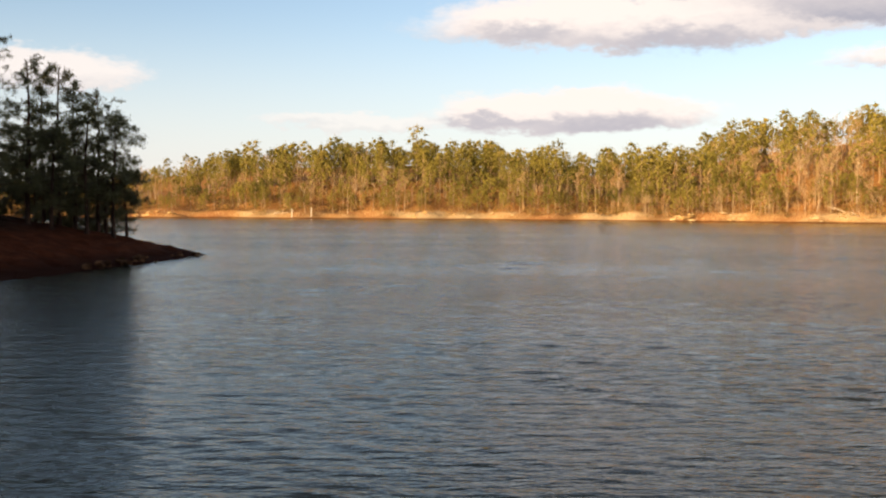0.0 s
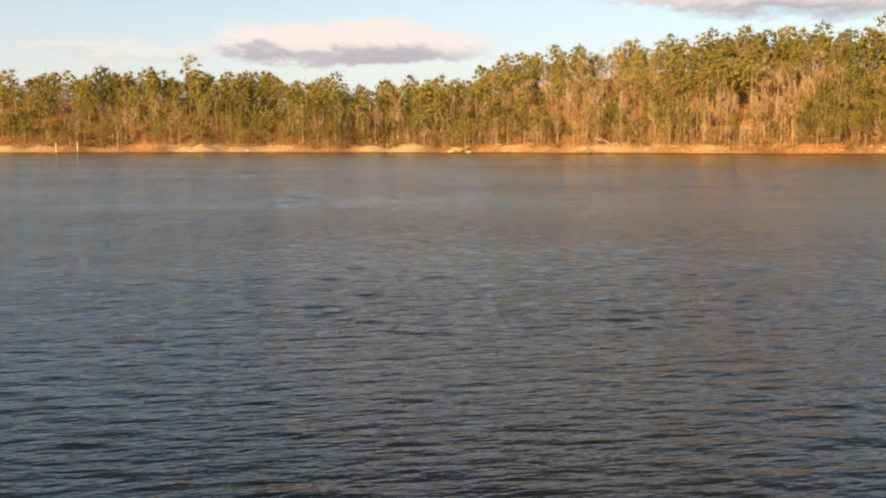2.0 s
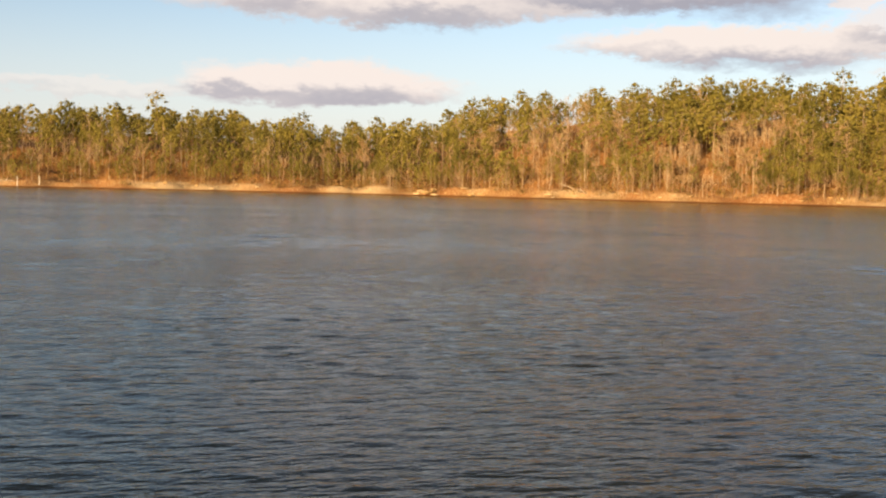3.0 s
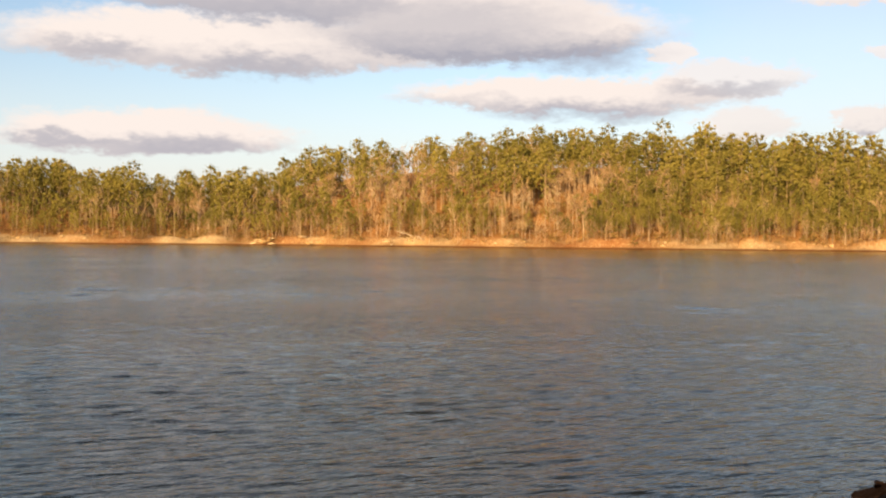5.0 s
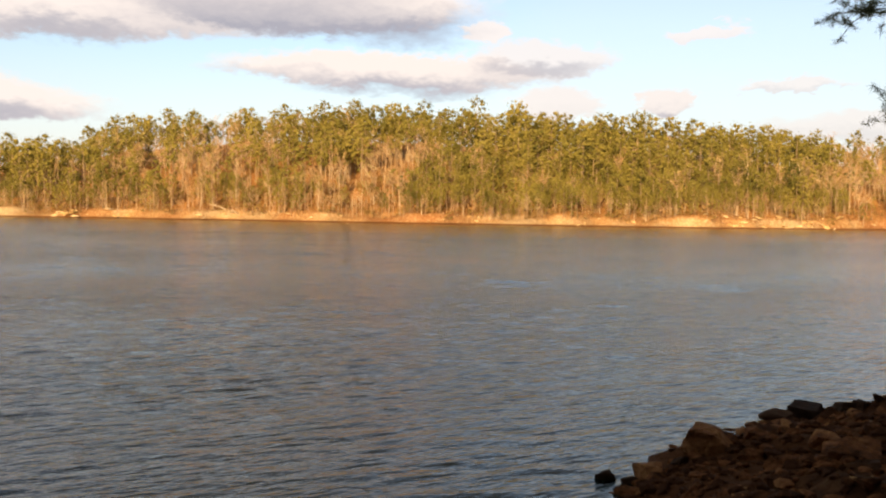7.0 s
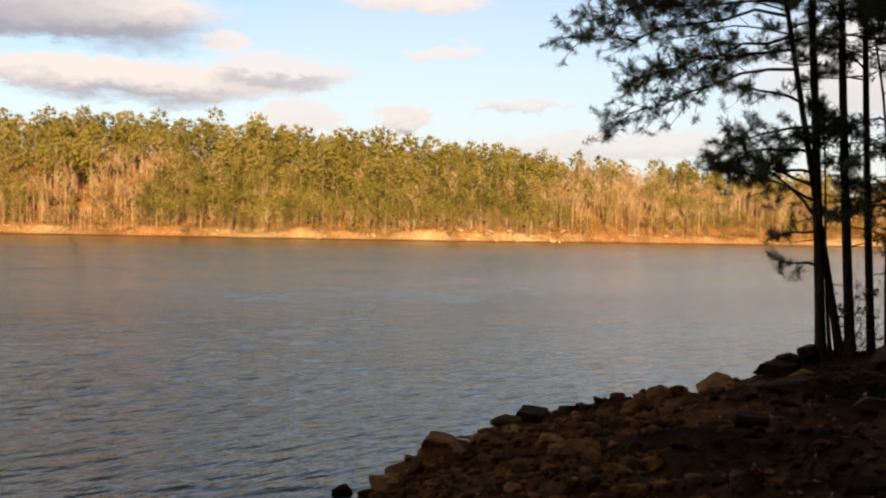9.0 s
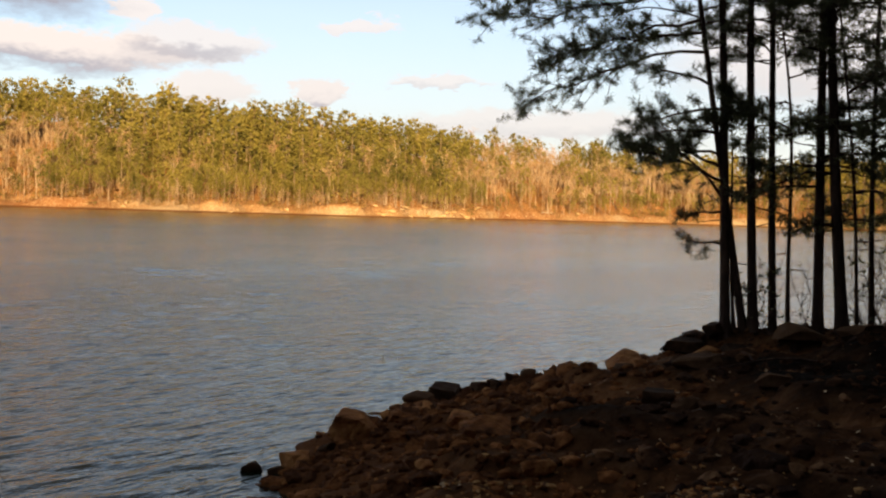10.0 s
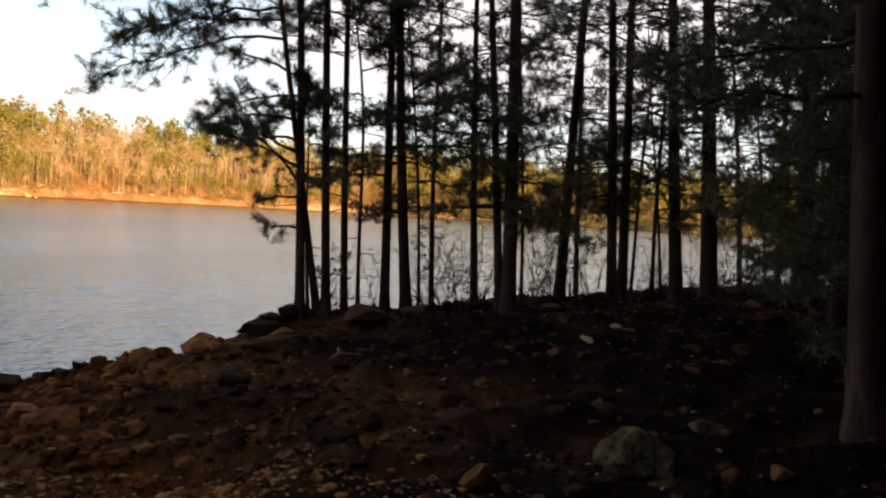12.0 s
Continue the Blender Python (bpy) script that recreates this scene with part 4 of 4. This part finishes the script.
def head_pine(az, d, diam, height, crown_from, seed, **more):
    a = radians(az)
    more["boughs"] = int(0.85 * more["boughs"])
    return pine(d * math.sin(a), d * math.cos(a), diam, height, crown_from, seed, group=HEAD, needle=0.24, width=0.018, per=10, twigs=8, sides=6, stubs=2, label=more.pop("label", "shaded dark green pine on the headland across the cove"), **more)


head_pine(-17.25, 62.3, 0.20, 3.7, 1.3, 301, reach=1.7, boughs=20)
head_pine(-17.92, 61.2, 0.22, 6.7, 2.0, 302, reach=2.2, boughs=30)
head_pine(-18.69, 63.3, 0.25, 8.0, 1.8, 303, reach=2.5, boughs=37)
head_pine(-19.27, 60.2, 0.22, 7.0, 2.3, 304, reach=2.2, boughs=30)
head_pine(-19.85, 64.4, 0.26, 8.6, 2.4, 305, reach=2.0, boughs=35)
head_pine(-20.62, 62.3, 0.26, 9.0, 2.4, 306, reach=2.1, boughs=35)
head_pine(-21.39, 64.4, 0.22, 9.0, 4.6, 307, reach=1.3, boughs=20)
head_pine(-21, 59.2, 0.24, 5.5, 1.2, 308, reach=2.2, boughs=32)
head_pine(-22.16, 60.2, 0.24, 5.2, 1.1, 309, reach=2.2, boughs=32)
head_pine(-22.16, 62.3, 0.28, 8.9, 3.2, 310, reach=2.0, boughs=30)
head_pine(-23.89, 58.1, 0.30, 9.6, 1.8, 311, reach=2.5, boughs=35)
head_pine(-25.53, 62.3, 0.30, 10.0, 1.8, 312, reach=2.5, boughs=35)
head_pine(-18.31, 66.4, 0.24, 5.5, 1.2, 313, reach=2.2, boughs=30)
head_pine(-20.04, 68.5, 0.24, 5.9, 1.2, 314, reach=2.4, boughs=30)
head_pine(-21.78, 68.5, 0.24, 5.9, 1.2, 315, reach=2.4, boughs=30)
head_pine(-27.94, 58.1, 0.30, 9.6, 1.5, 316, reach=2.7, boughs=35)
head_pine(-30.83, 62.3, 0.30, 9.6, 1.5, 317, reach=2.7, boughs=35)

for k in range(9):
    head_pine(-17.9 - 0.72 * k, 67.5 + 2 * (k % 3), 0.12, 3.2 + 0.5 * (k % 4), 0.25, 330 + k, reach=1.7, boughs=26, label="low shaded evergreen under the headland pines")

# ---- woods on the rise behind, which shade this shore ----
def back_woods():
    rs = np.random.RandomState(51)
    holder = new("hillside_woodland")
    tagged(holder, "shaded pine woods on the rise behind the shore", "woodland", kind="stuff")
    wood, leaf = Joined(), Joined()
    # The last 70 trees, close by and unseen, are added to dim skylight.
    a = np.radians(np.concatenate([rs.uniform(118, 325, 900), rs.uniform(112, 300, 70)]))
    r = np.concatenate([np.sqrt(rs.uniform(24 ** 2, 135 ** 2, 900)), np.sqrt(rs.uniform(5.5 ** 2, 26 ** 2, 70))])
    x, y = r * np.sin(a), r * np.cos(a)
    m = shore_distance(x, y) > 3
    p = np.stack([x, y, land(x, y)], -1)[m]
    for k, (w, c) in enumerate(SHADE_PINES):
        q = p[k::len(SHADE_PINES)]
        turn, size = rs.uniform(0, 6.28, len(q)), rs.uniform(0.8, 1.15, len(q))
        wood.add(*scatter(w, q, turn, size))
        leaf.add(*scatter(c, q, turn, size))
    wood.make("pine_trunks", M_BARK, holder)
    leaf.make("pine_crowns", M_NEEDLE, holder)


back_woods()


# ---- rocks ----
def rock_mesh(seed, rough=0.22, mat=None, fine=2):
    bm = bmesh.new()
    bmesh.ops.create_icosphere(bm, subdivisions=fine, radius=0.5)
    rs = np.random.RandomState(seed)
    cuts = [(Vector(unit(rs.normal(0, 1, 3))), rs.uniform(0.2, 0.38) + (0.1 if fine > 2 else 0)) for _ in range(13)]
    off = Vector(rs.uniform(0, 50, 3))
    for v in bm.verts:
        for n, d in cuts:
            k = v.co.dot(n) - d
            if k > 0:
                v.co -= n * k
        v.co *= 1 + rough * noise.noise(v.co * 3.2 + off)
    me = bpy.data.meshes.new("rock")
    bm.to_mesh(me)
    bm.free()
    me.materials.append(mat or M_ROCK)
    return me


def block_mesh(seed, mat=None):
    """A broken block: few large faces, chipped edges, a coarse grain."""
    bm = bmesh.new()
    bmesh.ops.create_icosphere(bm, subdivisions=3, radius=0.62)
    rs = np.random.RandomState(seed)
    cuts = [(Vector(unit(np.array(n) + rs.normal(0, 0.25, 3))), rs.uniform(0.25, 0.35)) for n in ((1, 0, 0), (-1, 0, 0), (0, 1, 0), (0, -1, 0), (0, 0, 1), (0, 0, -1))]
    cuts += [(Vector(unit(rs.normal(0, 1, 3))), rs.uniform(0.34, 0.44)) for _ in range(5)]
    off = Vector(rs.uniform(0, 50, 3))
    for v in bm.verts:
        for n, d in cuts:
            k = v.co.dot(n) - d
            if k > 0:
                v.co -= n * k
        v.co *= 1 + 0.12 * noise.noise(v.co * 3.5 + off) + 0.05 * noise.noise(v.co * 11 + off)
    me = bpy.data.meshes.new("rock")
    bm.to_mesh(me)
    bm.free()
    me.materials.append(mat or M_ROCK)
    return me


BLOCKS = [block_mesh(700 + i) for i in range(6)] + [block_mesh(710 + i, M_SHORE_STONE) for i in range(4)]
ROCKS = [rock_mesh(400 + i) for i in range(10)]
STAINED = [rock_mesh(415 + i, 0.26, M_CLAY_STONE) for i in range(8)]
ORANGE_STAINED = [rock_mesh(415 + i, 0.26, M_SHORE_STONE) for i in range(8)]
RUBBLE = [rock_mesh(430 + i, fine=1) for i in range(6)]


def rock(x, y, size, flat=0.7, turn=0.0, kind=0, sunk=0.3, label="brown weathered rock on the shore", group="shore rocks", z=None, long=1.0, mesh=None):
    ob = new("rock", mesh or ROCKS[kind % len(ROCKS)])
    ob.scale = (size * long, size, size * flat)
    ob.rotation_euler = (0.15 * math.sin(turn * 3), 0.15 * math.cos(turn * 5), turn)
    base = max(float(land(x, y)), -0.15) if z is None else z
    ob.location = (x, y, base + size * flat * (0.42 - sunk))
    return tagged(ob, label, "rock", group)


M_TAN_ROCK = material("tan_boulder", [(0.04, 0.026, 0.012), (0.13, 0.095, 0.045), (0.25, 0.19, 0.10)], 5.0, 0.95, 0.14, 9, spec=0.1)
TAN = rock_mesh(474, 0.5, M_TAN_ROCK, 3)
ORANGE = rock_mesh(475, 0.3, material("orange_stone", [(0.12, 0.05, 0.018), (0.24, 0.105, 0.036), (0.36, 0.18, 0.07)], 5.0, 0.95, 0.1, 9, spec=0.1), 2)
PALE_CHIP = rock_mesh(476, 0.25, M_PALE_ROCK, 1)
ROUND = rock_mesh(477, 0.08, M_ROCK, 3)
BIG = "large brown boulder at the water's edge"
EDGE = "angular brown block at the water's edge"
rock(7.1, 7.74, 0.23, 0.65, 0.3, 4, 0.2, "dark wet stone standing in the shallows", z=-0.02, mesh=ROUND)
rock(7.38, 7.42, 0.40, 0.62, 1.2, 1, 0.15, EDGE, mesh=BLOCKS[6], long=1.15)
rock(7.22, 7.5, 0.22, 0.7, 2.0, 2, 0.2, "dark wet stone at the water's edge")
rock(7.78, 7.4, 0.27, 0.6, 2.6, 4, 0.2)
rock(8.25, 7.5, 0.56, 0.78, 0.5, 3, 0.1, EDGE, mesh=BLOCKS[7])
rock(8.75, 7.62, 0.25, 0.7, 2.1, 5, 0.15, mesh=BLOCKS[7])
rock(9.1, 7.6, 0.28, 0.7, 0.4, 7, 0.15, mesh=BLOCKS[8])
rock(9.9, 7.95, 0.30, 0.6, 1.4, 7, 0.15, mesh=BLOCKS[9])
rock(10.75, 8.5, 0.42, 0.6, 1.7, 6, 0.15, "dark block at the water's edge", mesh=BLOCKS[1], long=1.2)
rock(11.45, 8.65, 0.6, 0.66, 0.25, 5, 0.1, EDGE, mesh=BLOCKS[2], long=1.25)
rock(11.95, 8.4, 0.36, 0.6, 1.0, 7, 0.2, mesh=BLOCKS[3], long=1.4)
rock(13.05, 6.75, 0.72, 0.55, 0.5, 8, 0.2, BIG, mesh=BLOCKS[8], long=1.35)
rock(12.5, 6.5, 0.42, 0.6, 2.4, 9, 0.2, BIG, mesh=BLOCKS[1])
rock(14.0, 6.55, 0.55, 0.5, 1.4, 1, 0.12, BIG, mesh=BLOCKS[5], long=1.4)
rock(14.75, 6.65, 0.62, 0.5, 2.0, 2, 0.1, "tilted slab below the outermost pines", mesh=BLOCKS[0], long=1.3)
rock(15.2, 6.35, 0.46, 0.7, 2.9, 5, 0.1, "dark block below the outermost pines", mesh=BLOCKS[3])
rock(14.6, 5.75, 0.62, 0.5, 0.4, 6, 0.2, "broad boulder under the pines", mesh=BLOCKS[2], long=1.3)
rock(15.3, 5.1, 1.0, 0.38, 0.9, 3, 0.2, "broad boulder under the pines", long=1.4)
rock(16.0, 4.5, 0.8, 0.45, 2.2, 4, 0.2, "broad boulder under the pines", long=1.2)
rock(8.9, 6.5, 0.42, 0.55, 0.7, 6, 0.2, mesh=BLOCKS[7])
rock(10.0, 4.85, 0.50, 0.55, 1.9, 7, 0.22, mesh=BLOCKS[4])
rock(11.1, 4.0, 0.45, 0.5, 0.3, 8, 0.22, mesh=BLOCKS[5])
rock(12.0, 5.2, 0.55, 0.5, 1.3, 9, 0.22, mesh=BLOCKS[1], long=1.3)
rock(7.5, 0.62, 0.52, 0.85, 0.7, 6, 0.12, "pale brown cracked boulder lying in the clearing", mesh=TAN)
rock(6.35, 1.5, 0.30, 0.9, 1.9, 7, 0.12, "orange-brown stone lying in the clearing", mesh=ORANGE)
rock(8.8, 0.1, 0.36, 0.45, 0.4, 8, 0.2, "flat pale stone lying in the clearing", mesh=TAN)
rock(6.75, 0.05, 0.26, 0.6, 2.3, 2, 0.25)
rock(9.75, 4.4, 0.45, 0.6, 2.0, 9, 0.25)
rock(13.75, 1.6, 0.26, 0.4, 0.5, 3, 0.2, "small pale stone on the needle-covered ground", mesh=PALE_CHIP, long=1.5)
rock(14.1, 1.25, 0.2, 0.45, 1.5, 4, 0.2, "small pale stone on the needle-covered ground", mesh=PALE_CHIP)


def driftwood(x, y, length, turn, r):
    """A bleached branch with a fork, lying on the stones."""
    ob = new("driftwood_branch")
    ob.location = (x, y, max(float(land(x, y)), 0.0) + 0.05)
    tagged(ob, "dark wet branch lying at the water's edge", "branch")
    s = Soup()
    u = np.linspace(0, 1, 6)
    a = radians(turn)
    pts = np.stack([(u - 0.5) * length * math.cos(a) + 0.04 * np.sin(u * 6), (u - 0.5) * length * math.sin(a), 0.05 + 0.05 * np.sin(u * 4)], -1)
    s.tube(pts, r * (1 - 0.6 * u), 6)
    part("stem", *s.arrays(), M_BARK, ob, smooth=True)
    s = Soup()
    s.tube([pts[3], pts[3] + np.array([0.16, 0.12, 0.05]), pts[3] + np.array([0.3, 0.26, 0.06])], [r * 0.5, r * 0.4, 0.005], 5)
    part("fork", *s.arrays(), M_BARK, ob, smooth=True)


driftwood(14.1, 8.1, 0.8, 10, 0.022)
driftwood(11.6, 4.3, 1.5, 150, 0.02)


LOW_SHORE = 0.72  # below it stones take lit, clay-stained tones; above it shade-darkened ones


def loose_rocks():
    rs = np.random.RandomState(61)
    made = 0
    while made < 165:
        x, y = rs.uniform(3, 22), rs.uniform(-3, 8.6)
        sd = float(shore_distance(np.array([x]), np.array([y]))[0])
        if sd < -0.25 or sd > 7 or rs.rand() > math.exp(-max(sd, 0) / 2.6) or math.hypot(x, y) < 4.2:
            continue
        size = min(0.6, 0.13 * math.exp(rs.normal(0.25, 0.5)))
        rock(x, y, size, rs.uniform(0.5, 0.85), rs.uniform(0, 6.28), made, 0.26, long=rs.uniform(0.9, 1.5), mesh=(ORANGE_STAINED if float(land(x, y)) < LOW_SHORE else STAINED)[made % 8])
        made += 1
    for i in range(26):
        t = rs.rand()
        x, y = -15.6 + 1.6 * t + rs.normal(0, 0.25), 43.6 + 16.6 * t
        rock(x, y, rs.uniform(0.25, 0.8), 0.6, rs.uniform(0, 6.28), i, 0.2, "dark stone on the red headland shore", "headland rocks")


loose_rocks()

for k in range(16):
    rock(11.7 + 0.16 * k, 8.55 - 0.095 * k + 0.1 * math.sin(2.3 * k), 0.20 + 0.06 * math.sin(4.1 * k), 0.75, 1.7 * k, k, 0.12, "clay-stained stone along the top of the shore", long=1.35, mesh=BLOCKS[k % 10])


def ground_litter():
    """Small stones and dry leaves over the near slope."""
    rs = np.random.RandomState(62)
    bm = bmesh.new()
    bmesh.ops.create_icosphere(bm, subdivisions=1, radius=0.5)
    base = np.array([v.co[:] for v in bm.verts]) * (1 + 0.35 * rs.rand(len(bm.verts), 1))
    tris = np.array([[v.index for v in f.verts] for f in bm.faces])
    bm.free()
    n = 9500
    x, y = rs.uniform(1.5, 20, n), rs.uniform(-5, 8.9, n)
    sd = shore_distance(x, y)
    m = (sd > -0.3) & (rs.rand(n) < np.exp(-np.clip(sd, 0, 99) / 4.0)) & (np.hypot(x, y) > 2.5)
    p = np.stack([x[m], y[m], np.maximum(land(x[m], y[m]), -0.05)], -1)
    stones, stained = Joined(), Joined()
    n2 = 21000
    x, y = rs.uniform(3, 22, n2), rs.uniform(-4, 8.6, n2)
    sd = shore_distance(x, y)
    m = (sd > -0.1) & (rs.rand(n2) < np.exp(-np.clip(sd, 0, 99) / 2.7)) & (np.hypot(x, y) > 3.6)
    big = np.stack([x[m], y[m], np.maximum(land(x[m], y[m]), -0.05)], -1)
    for i in range(6):
        me = RUBBLE[i]
        vv = np.array([v.co[:] for v in me.vertices]) * np.array([1.2, 1, 0.75])
        ff = np.array([list(f.vertices) for f in me.polygons])
        for into, q in ((stained, big[big[:, 2] < LOW_SHORE][i::6]), (stones, big[big[:, 2] >= LOW_SHORE][i::6])):
            into.add(*scatter((vv, [ff]), q, rs.uniform(0, 6.28, len(q)), 0.125 * np.exp(rs.normal(0, 0.5, len(q)))))
    for into, q in ((stained, p[p[:, 2] < LOW_SHORE]), (stones, p[p[:, 2] >= LOW_SHORE])):
        into.add(*scatter((base * np.array([1.2, 0.9, 0.7]), [tris]), q, rs.uniform(0, 6.28, len(q)), 0.05 * np.exp(rs.normal(0.1, 0.5, len(q)))))
    # Brighter orange pebbles stand in for a patch of warm sunlight.
    n = 2200
    x, y = rs.normal(6.1, 0.45, n), rs.normal(3.3, 0.75, n)
    m = (shore_distance(x, y) > 0.2) & (np.hypot(x, y) > 3)
    x, y = x[m], y[m]
    bright = Joined()
    bright.add(*scatter((base * np.array([1.2, 0.9, 0.7]), [tris]), np.stack([x, y, land(x, y)], -1), rs.uniform(0, 6.28, len(x)), 0.024 * np.exp(rs.normal(0, 0.5, len(x)))))
    ob = bright.make("sun_patch_gravel", M_GRAVEL)
    tagged(ob, "orange clay gravel and pale pebbles, coloured for a patch of warm light", "gravel", kind="stuff")
    ob = stained.make("shore_rubble", M_SHORE_STONE)
    tagged(ob, "orange-brown rubble and small stones along the water", "rubble", kind="stuff")
    ob = stones.make("gravel", M_CLAY_STONE)
    tagged(ob, "brown rubble, gravel and small stones on the slope", "gravel", kind="stuff")
    n = 4200
    x, y = rs.uniform(2, 24, n), rs.uniform(-9, 7.5, n)
    x[:450], y[:450] = rs.normal(5.7, 0.9, 450), rs.normal(2.5, 0.9, 450)
    m = (shore_distance(x, y) > 0.8) & (np.hypot(x, y) > 2.5)
    c = np.stack([x[m], y[m], land(x[m], y[m]) + 0.02], -1)
    k = len(c)
    a = unit(rs.normal(0, 1, (k, 3)) * np.array([1, 1, 0.3]))
    b = unit(np.cross(a, rs.normal(0, 0.5, (k, 3)) + np.array([0, 0, 1.0])))
    s = rs.uniform(0.013, 0.036, (k, 1))
    v = np.stack([c - a * s, c + b * s * 0.5, c + a * s, c - b * s * 0.5], 1).reshape(-1, 3)
    ob = part("dry_leaves", v, np.arange(4 * k).reshape(-1, 4), M_LEAF)
    tagged(ob, "dry brown leaves scattered under the pines", "leaves", kind="stuff")


# Gravel colour with the warm light of the patch put in.
M_GRAVEL = material("sun_patch_gravel", [(0.22, 0.075, 0.022), (0.42, 0.16, 0.05), (0.50, 0.26, 0.10)], 2.0, 0.9, island=0.8, spec=0.1)
M_LEAF = material("dry_leaf", [(0.09, 0.034, 0.012), (0.24, 0.10, 0.036), (0.55, 0.36, 0.2)], 3.0, 0.8, island=0.6)
ground_litter()


# ---- brush between the trunks ----
def brush(az, d, seed, height=1.6, stems=7, leafy=0):
    """A leafless bush of thin crooked stems and twigs."""
    rs = np.random.RandomState(seed)
    x, y = spot(az, d)
    bush = new("bare_bush")
    bush.location = (x, y, float(land(x, y)))
    tagged(bush, "leafless twiggy bush between the pine trunks", "bush", "brush under the pines")
    wood, leaf = Soup(), Soup()
    for i in range(stems):
        a = rs.uniform(0, 6.28)
        h = height * rs.uniform(0.55, 1.05)
        u = np.linspace(0, 1, 6)
        out = rs.uniform(0.05, 0.5) * h * u ** 1.3
        wob = rs.normal(0, 0.09, (6, 2)).cumsum(0) * (u[:, None] > 0)
        pts = np.stack([out * math.cos(a) + wob[:, 0], out * math.sin(a) + wob[:, 1], h * u - 0.05], -1)
        wood.tube(pts, 0.0085 * (1 - 0.7 * u), 4)
        for k in range(9):
            j = rs.randint(1, 5)
            d0 = unit(rs.normal(0, 1, 3) + np.array([0, 0, 0.5]))
            ln = rs.uniform(0.15, 0.5)
            m = pts[j] + d0 * ln * 0.5 + rs.normal(0, 0.04, 3)
            wood.tube([pts[j], m, m + unit(d0 + rs.normal(0, 0.4, 3)) * ln * 0.5], [0.006, 0.005, 0.003], 3)
            if leafy and rs.rand() < leafy:
                v, t = cards(rs, (m + d0 * ln * 0.3)[None], np.array([0.09]), 6)
                leaf.add(v, t)
    part("stem", *wood.arrays(), M_BARK, bush)
    if leaf.n:
        part("foliage", *leaf.arrays(), M_NEEDLE, bush)


for i, (az, d) in enumerate([(75.6, 17.2), (76.6, 17.6), (77.5, 17.4), (78.7, 17.8), (81.4, 18.2), (82.0, 18.8), (82.6, 19.2), (83.6, 20.4), (84.8, 20.6), (87.4, 21.4), (88.8, 21.8), (90.2, 22.4), (91.8, 24.0)]):
    brush(az, d, 500 + i, 1.5 + 0.7 * ((i * 7) % 3) / 2, 7, 0.15)
brush(70.5, 16.3, 540, 1.3, 3, 0.3)
brush(69.9, 16.3, 542, 1.2, 3, 0.6)
brush(72.2, 16.6, 541, 1.3, 3, 0.2)


# ---- the far bank ----
PALE = [rock_mesh(450 + i, 0.3, M_PALE_ROCK) for i in range(5)]


def far_spot(az, inland):
    d = float(far_shore(np.array([float(az)]))[0][0]) + inland
    return d * math.sin(radians(az)), d * math.cos(radians(az))


def far_bank():
    rs = np.random.RandomState(71)
    for a0, a1, n, big in ((12.4, 16.6, 26, 1.7), (-16.9, -14.6, 12, 2.2), (-2, 5, 6, 1.8), (19.3, 29, 8, 1.5), (31.8, 46.2, 12, 1.5), (46.7, 55, 44, 2.0), (56, 67.5, 8, 1.8)):
        for i in range(n):
            x, y = far_spot(rs.uniform(a0, a1), rs.uniform(1.5, 6.5))
            rock(x, y, big * rs.uniform(0.5, 1.0), rs.uniform(0.35, 0.6), rs.uniform(0, 6.28), i, 0.28, "pale sunlit rock on the far clay bank", "far bank rocks", long=rs.uniform(1.2, 2.4), mesh=PALE[i % 5])


far_bank()


def post(az, inland, height):
    x, y = far_spot(az, inland)
    ob = new("marker_post")
    ob.location = (x, y, float(land(x, y)))
    tagged(ob, "white painted post on the far bank", "post", "white posts")
    s = Soup()
    s.tube([(0, 0, -0.4), (0, 0, height)], [0.16, 0.15], 8)
    part("pole", *s.arrays(), M_WHITE, ob)
    s = Soup()
    s.tube([(0, 0, height - 0.02), (0, 0, height + 0.12), (0, 0, height + 0.2)], [0.2, 0.2, 0.02], 8)
    part("cap", *s.arrays(), M_WHITE, ob)


post(-8.43, 1.5, 3.0)
post(-7.37, 2.5, 2.8)


def log(az, inland, length, turn, rise, r):
    x, y = far_spot(az, inland)
    ob = new("driftwood_log")
    z = float(land(x, y))
    ob.location = (x, y, z)
    tagged(ob, "bleached fallen trunk on the far bank", "log", "fallen trunks")
    s = Soup()
    u = np.linspace(0, 1, 6)
    a = radians(turn)
    pts = np.stack([u * length * math.cos(a), u * length * math.sin(a), 0.1 + u * length * rise + 0.12 * np.sin(u * 5)], -1)
    s.tube(pts, r * (1 - 0.6 * u), 6)
    s.tube([pts[3], pts[3] + np.array([0.4, 0.2, 1.1])], [r * 0.5, 0.03], 4)
    part("stem", *s.arrays(), M_WOOD, ob)


log(21.49, 5, 4.5, 150, 0.35, 0.2)
log(21.78, 4.5, 4, 20, 0.15, 0.18)
log(22.16, 5, 3.5, 200, 0.5, 0.16)
log(-9.44, 4, 5, 10, 0.1, 0.3)
log(32.76, 4, 6, -30, 0.1, 0.25)
log(58.29, 4, 4, -50, 0.06, 0.17)
